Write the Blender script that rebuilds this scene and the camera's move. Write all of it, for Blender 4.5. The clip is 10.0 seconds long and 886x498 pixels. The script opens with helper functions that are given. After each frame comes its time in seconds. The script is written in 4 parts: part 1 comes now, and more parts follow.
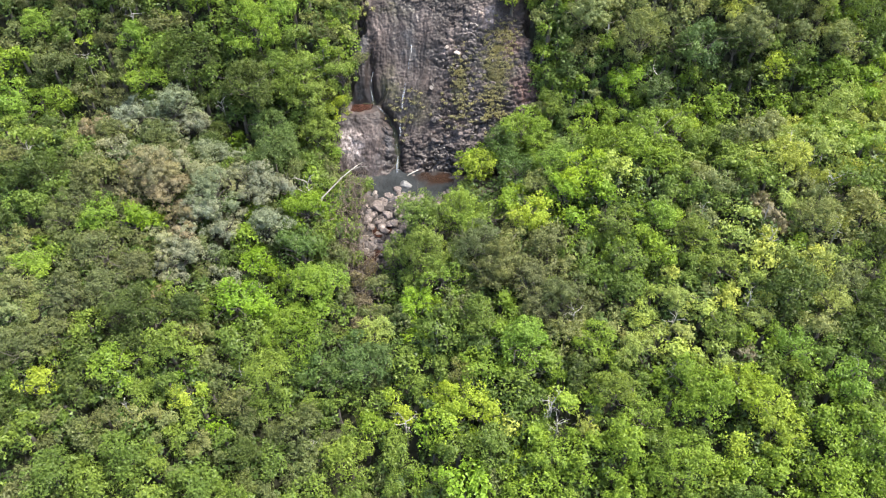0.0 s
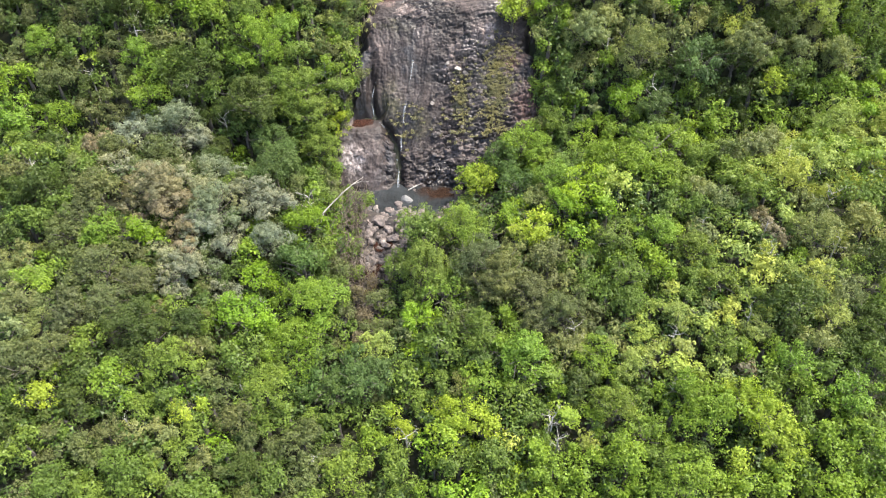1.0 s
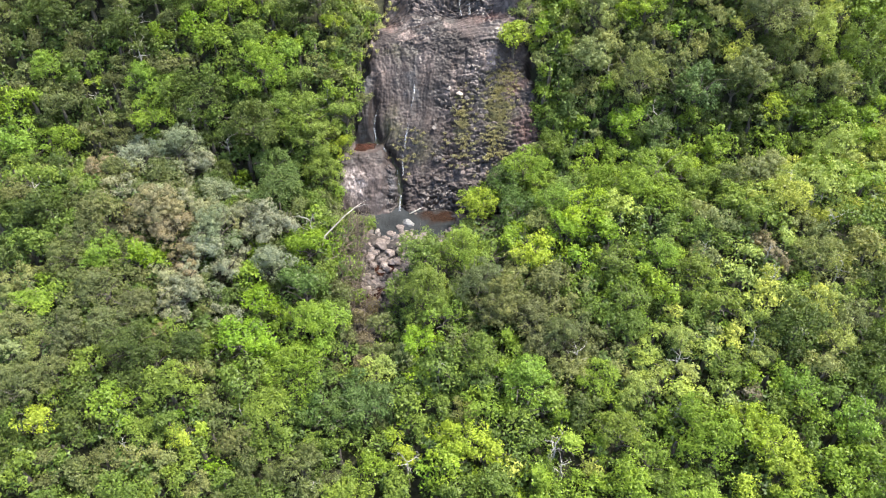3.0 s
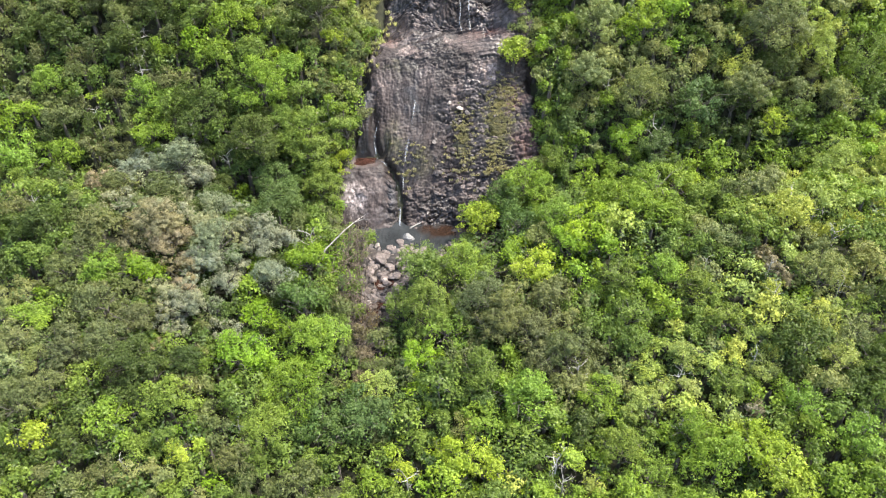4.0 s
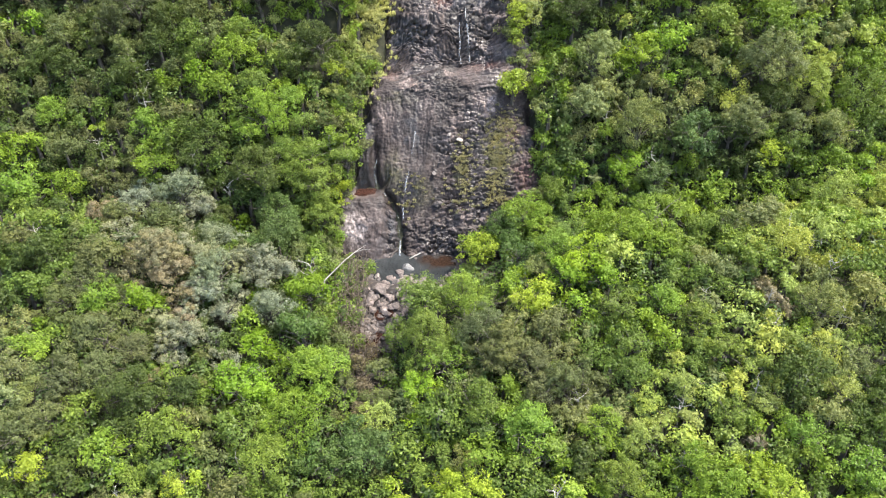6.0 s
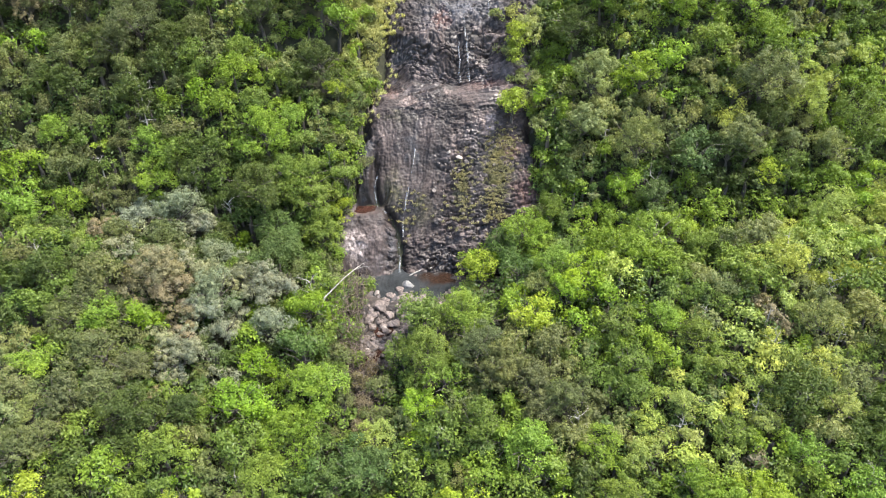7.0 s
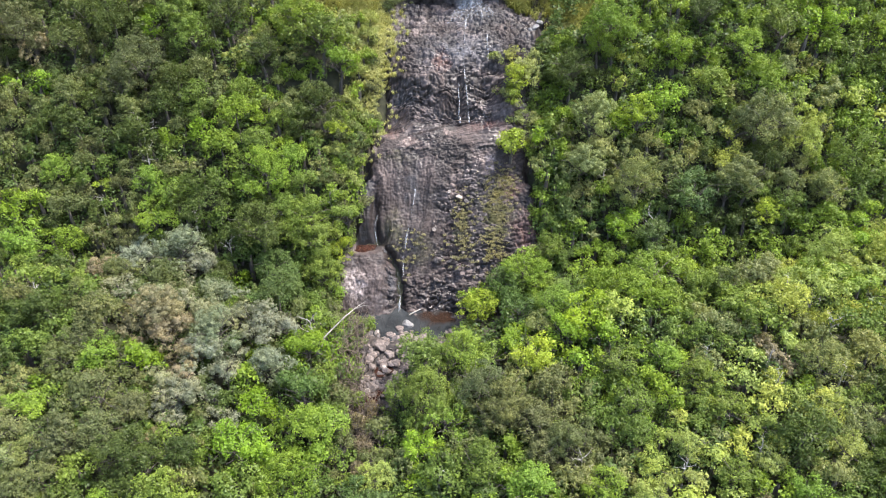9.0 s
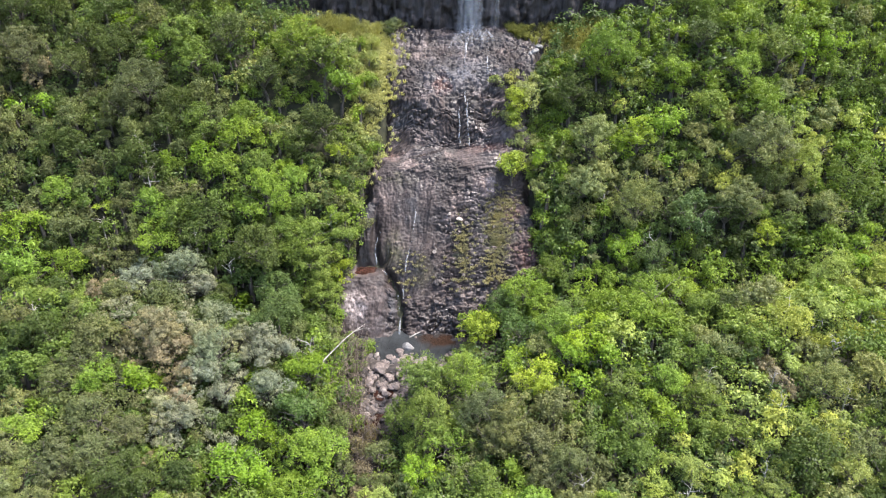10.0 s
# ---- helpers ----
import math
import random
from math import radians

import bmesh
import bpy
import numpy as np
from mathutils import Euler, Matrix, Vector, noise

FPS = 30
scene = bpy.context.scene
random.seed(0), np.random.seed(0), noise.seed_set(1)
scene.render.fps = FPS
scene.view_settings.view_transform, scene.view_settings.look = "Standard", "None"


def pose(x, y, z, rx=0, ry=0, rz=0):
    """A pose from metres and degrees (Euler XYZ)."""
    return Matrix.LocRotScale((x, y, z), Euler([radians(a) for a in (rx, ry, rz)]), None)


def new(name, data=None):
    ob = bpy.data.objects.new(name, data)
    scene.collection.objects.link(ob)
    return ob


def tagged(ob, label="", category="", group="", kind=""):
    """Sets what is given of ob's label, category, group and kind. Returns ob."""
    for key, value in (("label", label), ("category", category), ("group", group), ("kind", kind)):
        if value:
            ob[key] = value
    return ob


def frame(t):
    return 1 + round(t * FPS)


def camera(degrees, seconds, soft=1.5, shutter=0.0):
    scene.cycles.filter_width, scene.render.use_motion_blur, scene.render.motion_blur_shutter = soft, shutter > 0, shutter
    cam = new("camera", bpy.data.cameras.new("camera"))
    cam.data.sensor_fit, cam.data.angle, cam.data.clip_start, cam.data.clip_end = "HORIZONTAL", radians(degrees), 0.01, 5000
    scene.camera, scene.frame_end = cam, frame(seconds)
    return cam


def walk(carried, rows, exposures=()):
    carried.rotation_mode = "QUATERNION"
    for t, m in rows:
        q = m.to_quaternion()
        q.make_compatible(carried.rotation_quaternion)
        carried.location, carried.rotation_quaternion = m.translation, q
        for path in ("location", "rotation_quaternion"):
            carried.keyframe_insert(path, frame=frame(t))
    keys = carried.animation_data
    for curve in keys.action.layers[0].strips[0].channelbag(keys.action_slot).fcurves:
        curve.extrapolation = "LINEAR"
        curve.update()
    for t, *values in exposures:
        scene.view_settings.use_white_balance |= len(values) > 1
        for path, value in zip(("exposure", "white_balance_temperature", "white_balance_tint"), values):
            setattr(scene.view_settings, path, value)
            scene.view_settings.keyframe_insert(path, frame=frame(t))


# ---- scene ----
cam = camera(65.0, 10.0, 1.2)
EYE = 40.0
ROWS = [
    (0.0, 47.02, -0.08, -0.02, 0.00, 0.00, 0.00), (0.5, 47.58, -0.16, 0.06, 0.04, -0.02, 0.08),
    (1.0, 48.14, -0.20, 0.14, 0.07, -0.08, 0.17), (1.5, 48.66, -0.22, 0.20, 0.08, -0.11, 0.23),
    (2.0, 49.20, -0.19, 0.20, 0.06, -0.12, 0.20), (3.5, 50.80, -0.02, 0.09, -0.13, -0.03, -0.13),
    (4.0, 51.45, 0.04, 0.04, -0.17, 0.03, -0.17), (4.5, 52.07, 0.06, 0.06, -0.16, 0.06, -0.17),
    (5.0, 52.66, 0.05, 0.09, -0.11, 0.04, -0.16), (5.5, 53.27, 0.07, 0.09, -0.11, 0.02, -0.13),
    (7.0, 55.15, 0.12, 0.03, -0.14, -0.01, 0.16), (7.5, 55.76, 0.19, -0.09, -0.26, 0.01, 0.28),
    (8.0, 56.42, 0.27, -0.22, -0.39, 0.03, 0.33), (8.5, 57.28, 0.38, -0.38, -0.55, 0.02, 0.37),
    (9.0, 58.21, 0.44, -0.45, -0.63, 0.02, 0.36), (9.5, 59.17, 0.44, -0.42, -0.62, 0.05, 0.31), (10.0, 60.06, 0.43, -0.38, -0.61, 0.11, 0.28),
]
EXPOSURES = [(0.0, 1.98, 6620, 10), (4.5, 2.09, 6620, 10), (7.5, 2.01, 6520, 12), (10.0, 1.98, 6420, 15)]
walk(cam, [(t, pose(x, y, EYE + z, rx, 0, rz) @ pose(0, 0, 0, 0, 0, roll)) for t, rx, roll, rz, x, y, z in ROWS], EXPOSURES)

# ---- light ----
SUN_HEIGHT, SUN_TURN = 64.0, 82.0  # degrees above the horizon; from straight ahead, minus is to the left
world = bpy.data.worlds.new("sky")
scene.world = world
world.use_nodes = True
sky = world.node_tree.nodes.new("ShaderNodeTexSky")
sky.sky_type, sky.sun_disc = "NISHITA", False
sky.sun_elevation, sky.sun_rotation = radians(SUN_HEIGHT), radians(SUN_TURN)
sky.air_density, sky.dust_density = 1.0, 3.0
back = world.node_tree.nodes["Background"]
back.inputs[1].default_value = 0.145
world.node_tree.links.new(sky.outputs[0], back.inputs[0])
lamp = bpy.data.lights.new("sun", "SUN")
lamp.energy, lamp.angle, lamp.color = 2.6, radians(5.0), (1.0, 0.965, 0.89)
sun = new("sun", lamp)
sun.matrix_world = pose(0, 0, 90, 90 - SUN_HEIGHT, 0, 180 - SUN_TURN)


# ---- materials ----
def nodes_of(name):
    m = bpy.data.materials.new(name)
    m.use_nodes = True
    t = m.node_tree
    return m, t, t.nodes["Principled BSDF"], t.nodes["Material Output"]


def add_node(t, kind, **inputs):
    n = t.nodes.new(kind)
    for k, v in inputs.items():
        n.inputs[k.replace("_", " ")].default_value = v
    return n


def ramp(t, source, stops):
    n = t.nodes.new("ShaderNodeValToRGB")
    while len(n.color_ramp.elements) < len(stops):
        n.color_ramp.elements.new(0.5)
    for e, (p, c) in zip(n.color_ramp.elements, stops):
        e.position, e.color = p, (*c, 1.0) if len(c) == 3 else (c[0], c[0], c[0], 1.0)
    t.links.new(source, n.inputs[0])
    return n.outputs[0]


def mix(t, a, b, factor, how="MIX"):
    n = t.nodes.new("ShaderNodeMix")
    n.data_type, n.blend_type = "RGBA", how
    for i, v in ((6, a), (7, b), (0, factor)):
        if hasattr(v, "is_linked"):
            t.links.new(v, n.inputs[i])
        elif i == 0:
            n.inputs[0].default_value = v
        else:
            n.inputs[i].default_value = (*v, 1.0)
    return n.outputs[2]


def noise_of(t, scale, detail=6.0, rough=0.6, squeeze=(1, 1, 1), turn=(0, 0, 0)):
    c = t.nodes.new("ShaderNodeTexCoord")
    p = t.nodes.new("ShaderNodeMapping")
    p.inputs["Scale"].default_value = squeeze
    p.inputs["Rotation"].default_value = turn
    t.links.new(c.outputs["Object"], p.inputs[0])
    n = add_node(t, "ShaderNodeTexNoise", Scale=scale, Detail=detail, Roughness=rough)
    t.links.new(p.outputs[0], n.inputs["Vector"])
    return n.outputs[0]


def spot(t, centre, size, soft=0.5):
    """1 inside an uneven ellipsoid patch of the place, 0 outside."""
    c = t.nodes.new("ShaderNodeTexCoord")
    w = add_node(t, "ShaderNodeTexNoise", Scale=0.8, Detail=5.0)
    t.links.new(c.outputs["Object"], w.inputs["Vector"])
    a = t.nodes.new("ShaderNodeVectorMath")
    a.operation = "MULTIPLY_ADD"
    a.inputs[1].default_value, a.inputs[2].default_value = (3.0, 3.0, 3.0), (-1.5 - centre[0], -1.5 - centre[1], -1.5 - centre[2])
    t.links.new(w.outputs["Color"], a.inputs[0])
    s = t.nodes.new("ShaderNodeVectorMath")
    t.links.new(c.outputs["Object"], s.inputs[0])
    t.links.new(a.outputs[0], s.inputs[1])
    d = t.nodes.new("ShaderNodeVectorMath")
    d.operation = "DIVIDE"
    d.inputs[1].default_value = size
    t.links.new(s.outputs[0], d.inputs[0])
    le = t.nodes.new("ShaderNodeVectorMath")
    le.operation = "LENGTH"
    t.links.new(d.outputs[0], le.inputs[0])
    m = t.nodes.new("ShaderNodeMapRange")
    m.inputs[1].default_value, m.inputs[2].default_value = 1.0, 1.0 - soft
    t.links.new(le.outputs["Value"], m.inputs[0])
    return m.outputs[0]


def bump(t, shader, height, strength, distance):
    n = add_node(t, "ShaderNodeBump", Strength=strength, Distance=distance)
    t.links.new(height, n.inputs["Height"])
    t.links.new(n.outputs[0], shader.inputs["Normal"])


def foliage(name, through_light=0.3, rough=0.45):
    """Leaves tinted by the tree's own colour, each leaf a little apart from the next."""
    m, t, p, out = nodes_of(name)
    info = t.nodes.new("ShaderNodeObjectInfo")
    geo = t.nodes.new("ShaderNodeNewGeometry")
    shade = ramp(t, geo.outputs["Random Per Island"], [(0.0, (0.80,)), (0.6, (1.0,)), (1.0, (1.17,))])
    c = mix(t, info.outputs["Color"], shade, 1.0, "MULTIPLY")
    clump = ramp(t, noise_of(t, 1.1, 2.0), [(0.35, (0.84, 0.86, 0.88)), (0.65, (1.12, 1.10, 1.02))])
    c = mix(t, c, clump, 1.0, "MULTIPLY")
    patch = ramp(t, noise_of(t, 0.24, 3.0, 0.55), [(0.36, (0.84, 0.88, 0.88)), (0.5, (1.0, 1.0, 1.0)), (0.66, (1.14, 1.11, 0.97))])
    c = mix(t, c, patch, 1.0, "MULTIPLY")
    t.links.new(c, p.inputs["Base Color"])
    p.inputs["Roughness"].default_value = rough
    p.inputs["Specular IOR Level"].default_value = 0.22
    tr = t.nodes.new("ShaderNodeBsdfTranslucent")
    warm = mix(t, c, (1.22, 1.18, 0.56), 1.0, "MULTIPLY")
    t.links.new(warm, tr.inputs[0])
    mx = t.nodes.new("ShaderNodeMixShader")
    mx.inputs[0].default_value = through_light
    t.links.new(p.outputs[0], mx.inputs[1])
    t.links.new(tr.outputs[0], mx.inputs[2])
    t.links.new(mx.outputs[0], out.inputs[0])
    return m


def plain(name, dark, light, scale, rough=0.85, relief=0.3, squeeze=(1, 1, 1)):
    m, t, p, out = nodes_of(name)
    n = noise_of(t, scale, 8.0, 0.65, squeeze)
    big = noise_of(t, scale * 0.15, 3.0, 0.5, squeeze)
    c = ramp(t, n, [(0.3, dark), (0.7, light)])
    c = mix(t, c, ramp(t, big, [(0.35, (0.7,)), (0.65, (1.2,))]), 1.0, "MULTIPLY")
    info = t.nodes.new("ShaderNodeObjectInfo")
    c = mix(t, c, ramp(t, info.outputs["Random"], [(0.0, (0.75,)), (1.0, (1.25,))]), 1.0, "MULTIPLY")
    t.links.new(c, p.inputs["Base Color"])
    p.inputs["Roughness"].default_value = rough
    bump(t, p, n, relief, 0.05)
    return m


def streaks(t, across, along, turn, scale=1.0, detail=6.0, rough=0.6):
    """Noise drawn out along the slope, leaning by turn."""
    c = t.nodes.new("ShaderNodeTexCoord")
    p = t.nodes.new("ShaderNodeMapping")
    p.vector_type = "TEXTURE"
    p.inputs["Rotation"].default_value = (0, 0, turn)
    p.inputs["Scale"].default_value = (across, along, along)
    t.links.new(c.outputs["Object"], p.inputs[0])
    n = add_node(t, "ShaderNodeTexNoise", Scale=scale, Detail=detail, Roughness=rough, Distortion=0.9)
    t.links.new(p.outputs[0], n.inputs["Vector"])
    return n.outputs[0]


def rock_material():
    """Wet dark basalt: blocks of their own tone, brown and tan dry plates, glossy wet runs, a little moss."""
    m, t, p, out = nodes_of("wet_basalt")
    fine = noise_of(t, 4.5, 8.0, 0.68, (1.0, 0.8, 0.8), (0, 0, -0.3))
    broad = noise_of(t, 0.30, 5.0, 0.6, (1.0, 0.6, 0.8), (0, 0, 0.35))
    flow = streaks(t, 0.30, 2.2, 0.12)
    block = t.nodes.new("ShaderNodeAttribute")
    block.attribute_name = "block_tone"
    c = ramp(t, block.outputs["Fac"], [(0.0, (0.006, 0.0050, 0.0048)), (0.35, (0.022, 0.0180, 0.0168)), (0.65, (0.046, 0.0372, 0.0343)), (1.0, (0.110, 0.090, 0.083))])
    brown = ramp(t, block.outputs["Fac"], [(0.0, (0.015, 0.0105, 0.009)), (0.4, (0.034, 0.0245, 0.0215)), (1.0, (0.115, 0.088, 0.077))])
    c = mix(t, c, brown, ramp(t, broad, [(0.44, (0.0,)), (0.60, (0.8,))]))
    shelf = ramp(t, fine, [(0.3, (0.040, 0.029, 0.025)), (0.7, (0.082, 0.063, 0.056))])
    c = mix(t, c, shelf, spot(t, (-7.4, 55.2, 2.4), (2.2, 1.9, 2.6), 0.5))
    blue = mix(t, ramp(t, fine, [(0.3, (0.036, 0.036, 0.039)), (0.7, (0.070, 0.070, 0.075))]), ramp(t, block.outputs["Fac"], [(0.1, (0.30,)), (0.5, (1.0,)), (0.9, (1.9,))]), 1.0, "MULTIPLY")
    for centre, size in (((1.5, 72.5, 19.8), (6.5, 3.2, 3.4)), ((3.4, 77.0, 22.0), (4.6, 2.4, 2.2)), ((-4.4, 68.6, 16.6), (1.6, 1.2, 2.2)), ((8.4, 73.6, 20.4), (1.6, 1.3, 1.4)), ((-8.2, 61.6, 8.6), (1.2, 3.2, 4.0)), ((-3.0, 61.0, 9.0), (0.7, 2.6, 3.2)), ((-5.0, 55.5, 2.2), (1.15, 2.1, 2.8))):
        c = mix(t, c, mix(t, c, blue, 0.85), spot(t, centre, size, 0.8))
    red = ramp(t, fine, [(0.3, (0.036, 0.020, 0.016)), (0.7, (0.115, 0.066, 0.054))])
    for centre, size in (((8.0, 58.6, 5.6), (2.0, 2.8, 3.2)), ((4.5, 66.2, 13.6), (3.0, 1.1, 1.6)), ((-0.4, 71.0, 19.2), (1.1, 2.2, 1.6)), ((-5.6, 66.0, 13.8), (1.4, 1.2, 1.6)), ((6.6, 61.4, 9.2), (1.4, 1.2, 2.0))):
        c = mix(t, c, red, spot(t, centre, size, 0.8))
    olive = ramp(t, fine, [(0.3, (0.026, 0.024, 0.012)), (0.7, (0.075, 0.068, 0.034))])
    for centre, size in (((-5.0, 58.8, 6.2), (1.5, 2.4, 3.0)), ((-2.0, 57.6, 4.6), (1.4, 1.8, 2.4)), ((-4.4, 63.4, 11.2), (2.2, 0.9, 1.2))):
        c = mix(t, c, olive, mix(t, (0, 0, 0), spot(t, centre, size, 0.9), ramp(t, noise_of(t, 0.9, 5.0), [(0.38, (0.2,)), (0.62, (0.9,))])))
    moss = ramp(t, fine, [(0.3, (0.026, 0.027, 0.010)), (0.7, (0.12, 0.12, 0.045))])
    for centre, size in (((5.2, 60.0, 7.2), (2.2, 3.0, 3.6)), ((1.6, 59.2, 6.4), (1.1, 2.0, 2.4))):
        c = mix(t, c, moss, mix(t, (0, 0, 0), spot(t, centre, size, 0.9), ramp(t, noise_of(t, 1.3, 5.0), [(0.42, (0.0,)), (0.6, (0.9,))])))
    tan = ramp(t, fine, [(0.30, (0.050, 0.037, 0.032)), (0.66, (0.132, 0.101, 0.089))])
    for centre, size in (((-3.6, 64.6, 12.6), (1.7, 0.6, 0.9)), ((-2.6, 67.4, 14.6), (0.8, 0.8, 1.0)), ((0.2, 65.8, 13.3), (0.8, 0.6, 0.8)), ((4.2, 63.5, 11.3), (1.8, 1.4, 1.6)), ((1.3, 61.2, 8.8), (1.0, 0.9, 1.1))):
        c = mix(t, c, tan, spot(t, centre, size, 0.4))
    pink = ramp(t, fine, [(0.36, (0.120, 0.092, 0.081)), (0.60, (0.34, 0.285, 0.262))])
    for centre, size in (((-8.6, 54.9, 2.2), (1.7, 1.3, 2.0)), ((4.9, 63.4, 11.2), (1.3, 0.9, 1.1))):
        c = mix(t, c, pink, spot(t, centre, size, 0.5))
    c = mix(t, c, ramp(t, fine, [(0.30, (0.45,)), (0.5, (1.0,)), (0.72, (1.75,))]), 0.85, "MULTIPLY")
    c = mix(t, c, ramp(t, flow, [(0.34, (0.62,)), (0.5, (1.0,)), (0.66, (1.4,))]), 0.7, "MULTIPLY")
    t.links.new(c, p.inputs["Base Color"])
    t.links.new(ramp(t, broad, [(0.36, (0.26,)), (0.48, (0.55,)), (0.66, (0.72,))]), p.inputs["Roughness"])
    p.inputs["Specular IOR Level"].default_value = 0.32
    bump(t, p, fine, 0.55, 0.05)
    return m


def water_material(name, colour, rough):
    m, t, p, out = nodes_of(name)
    n = noise_of(t, 2.2, 4.0)
    c = ramp(t, noise_of(t, 0.7, 3.0), [(0.35, colour), (0.65, tuple(v * 1.7 for v in colour))])
    c = mix(t, c, (0.021, 0.012, 0.008), spot(t, (-0.2, 52.9, -0.1), (2.6, 1.5, 2.0)))
    t.links.new(c, p.inputs["Base Color"])
    p.inputs["Roughness"].default_value = rough
    p.inputs["IOR"].default_value = 1.33
    at = t.nodes.new("ShaderNodeTexCoord")
    mp = t.nodes.new("ShaderNodeMapping")
    mp.inputs["Location"].default_value = (3.3, -52.3, 0.14)
    t.links.new(at.outputs["Object"], mp.inputs[0])
    ring = add_node(t, "ShaderNodeTexWave", Scale=0.9, Distortion=2.5, Detail=2.0, Detail_Scale=1.5)
    ring.wave_type, ring.rings_direction = "RINGS", "Z"
    t.links.new(mp.outputs[0], ring.inputs["Vector"])
    bump(t, p, mix(t, n, ring.outputs["Color"], 0.16 if rough < 0.06 else 0.0), 0.55, 0.10)
    return m


def falling_water(name, low, high, cover, squeeze):
    m, t, p, out = nodes_of(name)
    p.inputs["Base Color"].default_value = (0.80, 0.83, 0.86, 1)
    p.inputs["Roughness"].default_value = 0.4
    clear = t.nodes.new("ShaderNodeBsdfTransparent")
    mx = t.nodes.new("ShaderNodeMixShader")
    t.links.new(ramp(t, noise_of(t, 2.4, 7.0, 0.65, squeeze), [(low, (0.0,)), (high, (cover,))]), mx.inputs[0])
    t.links.new(clear.outputs[0], mx.inputs[1])
    t.links.new(p.outputs[0], mx.inputs[2])
    t.links.new(mx.outputs[0], out.inputs[0])
    return m


LEAF = foliage("leaves")
SOFT_LEAF = foliage("thin_leaves", 0.4, 0.55)
BARK = plain("bark", (0.028, 0.024, 0.019), (0.12, 0.105, 0.088), 6.0, 0.9, 0.5, (1, 1, 0.25))
DEAD = plain("bleached_wood", (0.20, 0.185, 0.16), (0.42, 0.40, 0.36), 7.0, 0.85, 0.4, (1, 1, 0.3))
TWIG = plain("brown_twigs", (0.07, 0.054, 0.039), (0.19, 0.150, 0.110), 7.0, 0.9, 0.3)
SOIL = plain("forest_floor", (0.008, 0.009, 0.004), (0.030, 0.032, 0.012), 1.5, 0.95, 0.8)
ROCK = rock_material()
CLIFF = plain("cliff_basalt", (0.007, 0.006, 0.006), (0.070, 0.059, 0.055), 3.2, 0.7, 0.9, (1, 1, 0.3))
STONE = plain("pink_grey_stone", (0.062, 0.048, 0.042), (0.215, 0.176, 0.155), 3.0, 0.8, 0.5)
DARK_STONE = plain("dark_stone", (0.022, 0.019, 0.018), (0.095, 0.078, 0.07), 3.0, 0.6, 0.5)
PALE_STONE = plain("pale_stone", (0.20, 0.17, 0.145), (0.37, 0.325, 0.285), 3.0, 0.8, 0.4)
POOL = water_material("pool_water", (0.017, 0.019, 0.020), 0.04)
BROWN_POOL = water_material("peaty_water", (0.022, 0.010, 0.007), 0.08)
FALL = falling_water("falling_water", 0.45, 0.75, 0.62, (2.2, 0.18, 0.18))
SPRAY = falling_water("spread_water", 0.40, 0.80, 0.24, (1.2, 1.2, 1.2))
VEIL = falling_water("water_veil", 0.34, 0.78, 0.17, (1.4, 0.5, 0.05))


# ---- land form ----
PROFILE_Y = [-400.0, 0.0, 30.0, 46.0, 49.0, 50.0, 53.4, 54.2, 59.0, 64.5, 66.9, 69.3, 72.5, 79.0, 120.0, 400.0]
PROFILE_Z = [-120.0, -20.0, -7.0, -1.5, -0.3, -0.7, -0.7, 0.4, 6.0, 12.4, 13.8, 17.6, 20.0, 22.8, 24.0, 24.0]
CLIFF_Y, CLIFF_TOP = 79.9, 47.0


def stream_x(y):
    """The middle of the stream bed at y."""
    return np.interp(y, [-400, 20, 40, 46, 50, 54, 59, 64, 69, 79, 400], [-7, -7, -6.6, -6.2, -2.6, -1.6, 0.0, 0.4, 1.3, 3.0, 3.0])


def bed_half(y):
    """Half the width of the bare bed at y."""
    return np.interp(y, [-400, 30, 40, 45, 49, 53, 57, 64, 69, 79, 400], [1.0, 1.0, 1.6, 2.2, 4.2, 8.3, 9.3, 8.3, 7.4, 8.8, 8.8])


def land(x, y):
    """Height of the forest floor."""
    z = np.interp(y, PROFILE_Y, PROFILE_Z)
    d = np.maximum(0.0, np.abs(x - stream_x(y)) - bed_half(y))
    rise = np.interp(y, [-400, 10, 45, 60, 80, 120, 400], [0.30, 0.30, 0.28, 0.20, 0.14, 0.0, 0.0])
    return z + rise * 26.0 * np.tanh(d / 26.0) + 0.5 * np.sin(x * 0.23 + 1.3) * np.cos(y * 0.19) * np.minimum(1, d / 6)


def ease(v, a, b):
    s = np.clip((v - a) / (b - a), 0, 1)
    return s * s * (3 - 2 * s)


def hash_of(i, j, k):
    v = np.sin(i * 127.1 + j * 311.7 + k * 74.7) * 43758.5453
    return v - np.floor(v)


def cells(u, v, k):
    """Jittered cells: distance to the nearest edge, a random number for the cell, and the offset from its middle."""
    iu, iv = np.floor(u), np.floor(v)
    best = np.full(u.shape, 9.0)
    second = np.full(u.shape, 9.0)
    rnd, du, dv = np.zeros(u.shape), np.zeros(u.shape), np.zeros(u.shape)
    for a in (-1, 0, 1):
        for b in (-1, 0, 1):
            ci, cj = iu + a, iv + b
            pu, pv = ci + 0.15 + 0.7 * hash_of(ci, cj, k), cj + 0.15 + 0.7 * hash_of(ci, cj, k + 1)
            d = np.hypot(u - pu, v - pv)
            near = d < best
            second = np.where(near, best, np.minimum(second, d))
            best = np.where(near, d, best)
            rnd = np.where(near, hash_of(ci, cj, k + 2), rnd)
            du, dv = np.where(near, u - pu, du), np.where(near, v - pv, dv)
    return second - best, rnd, du, dv


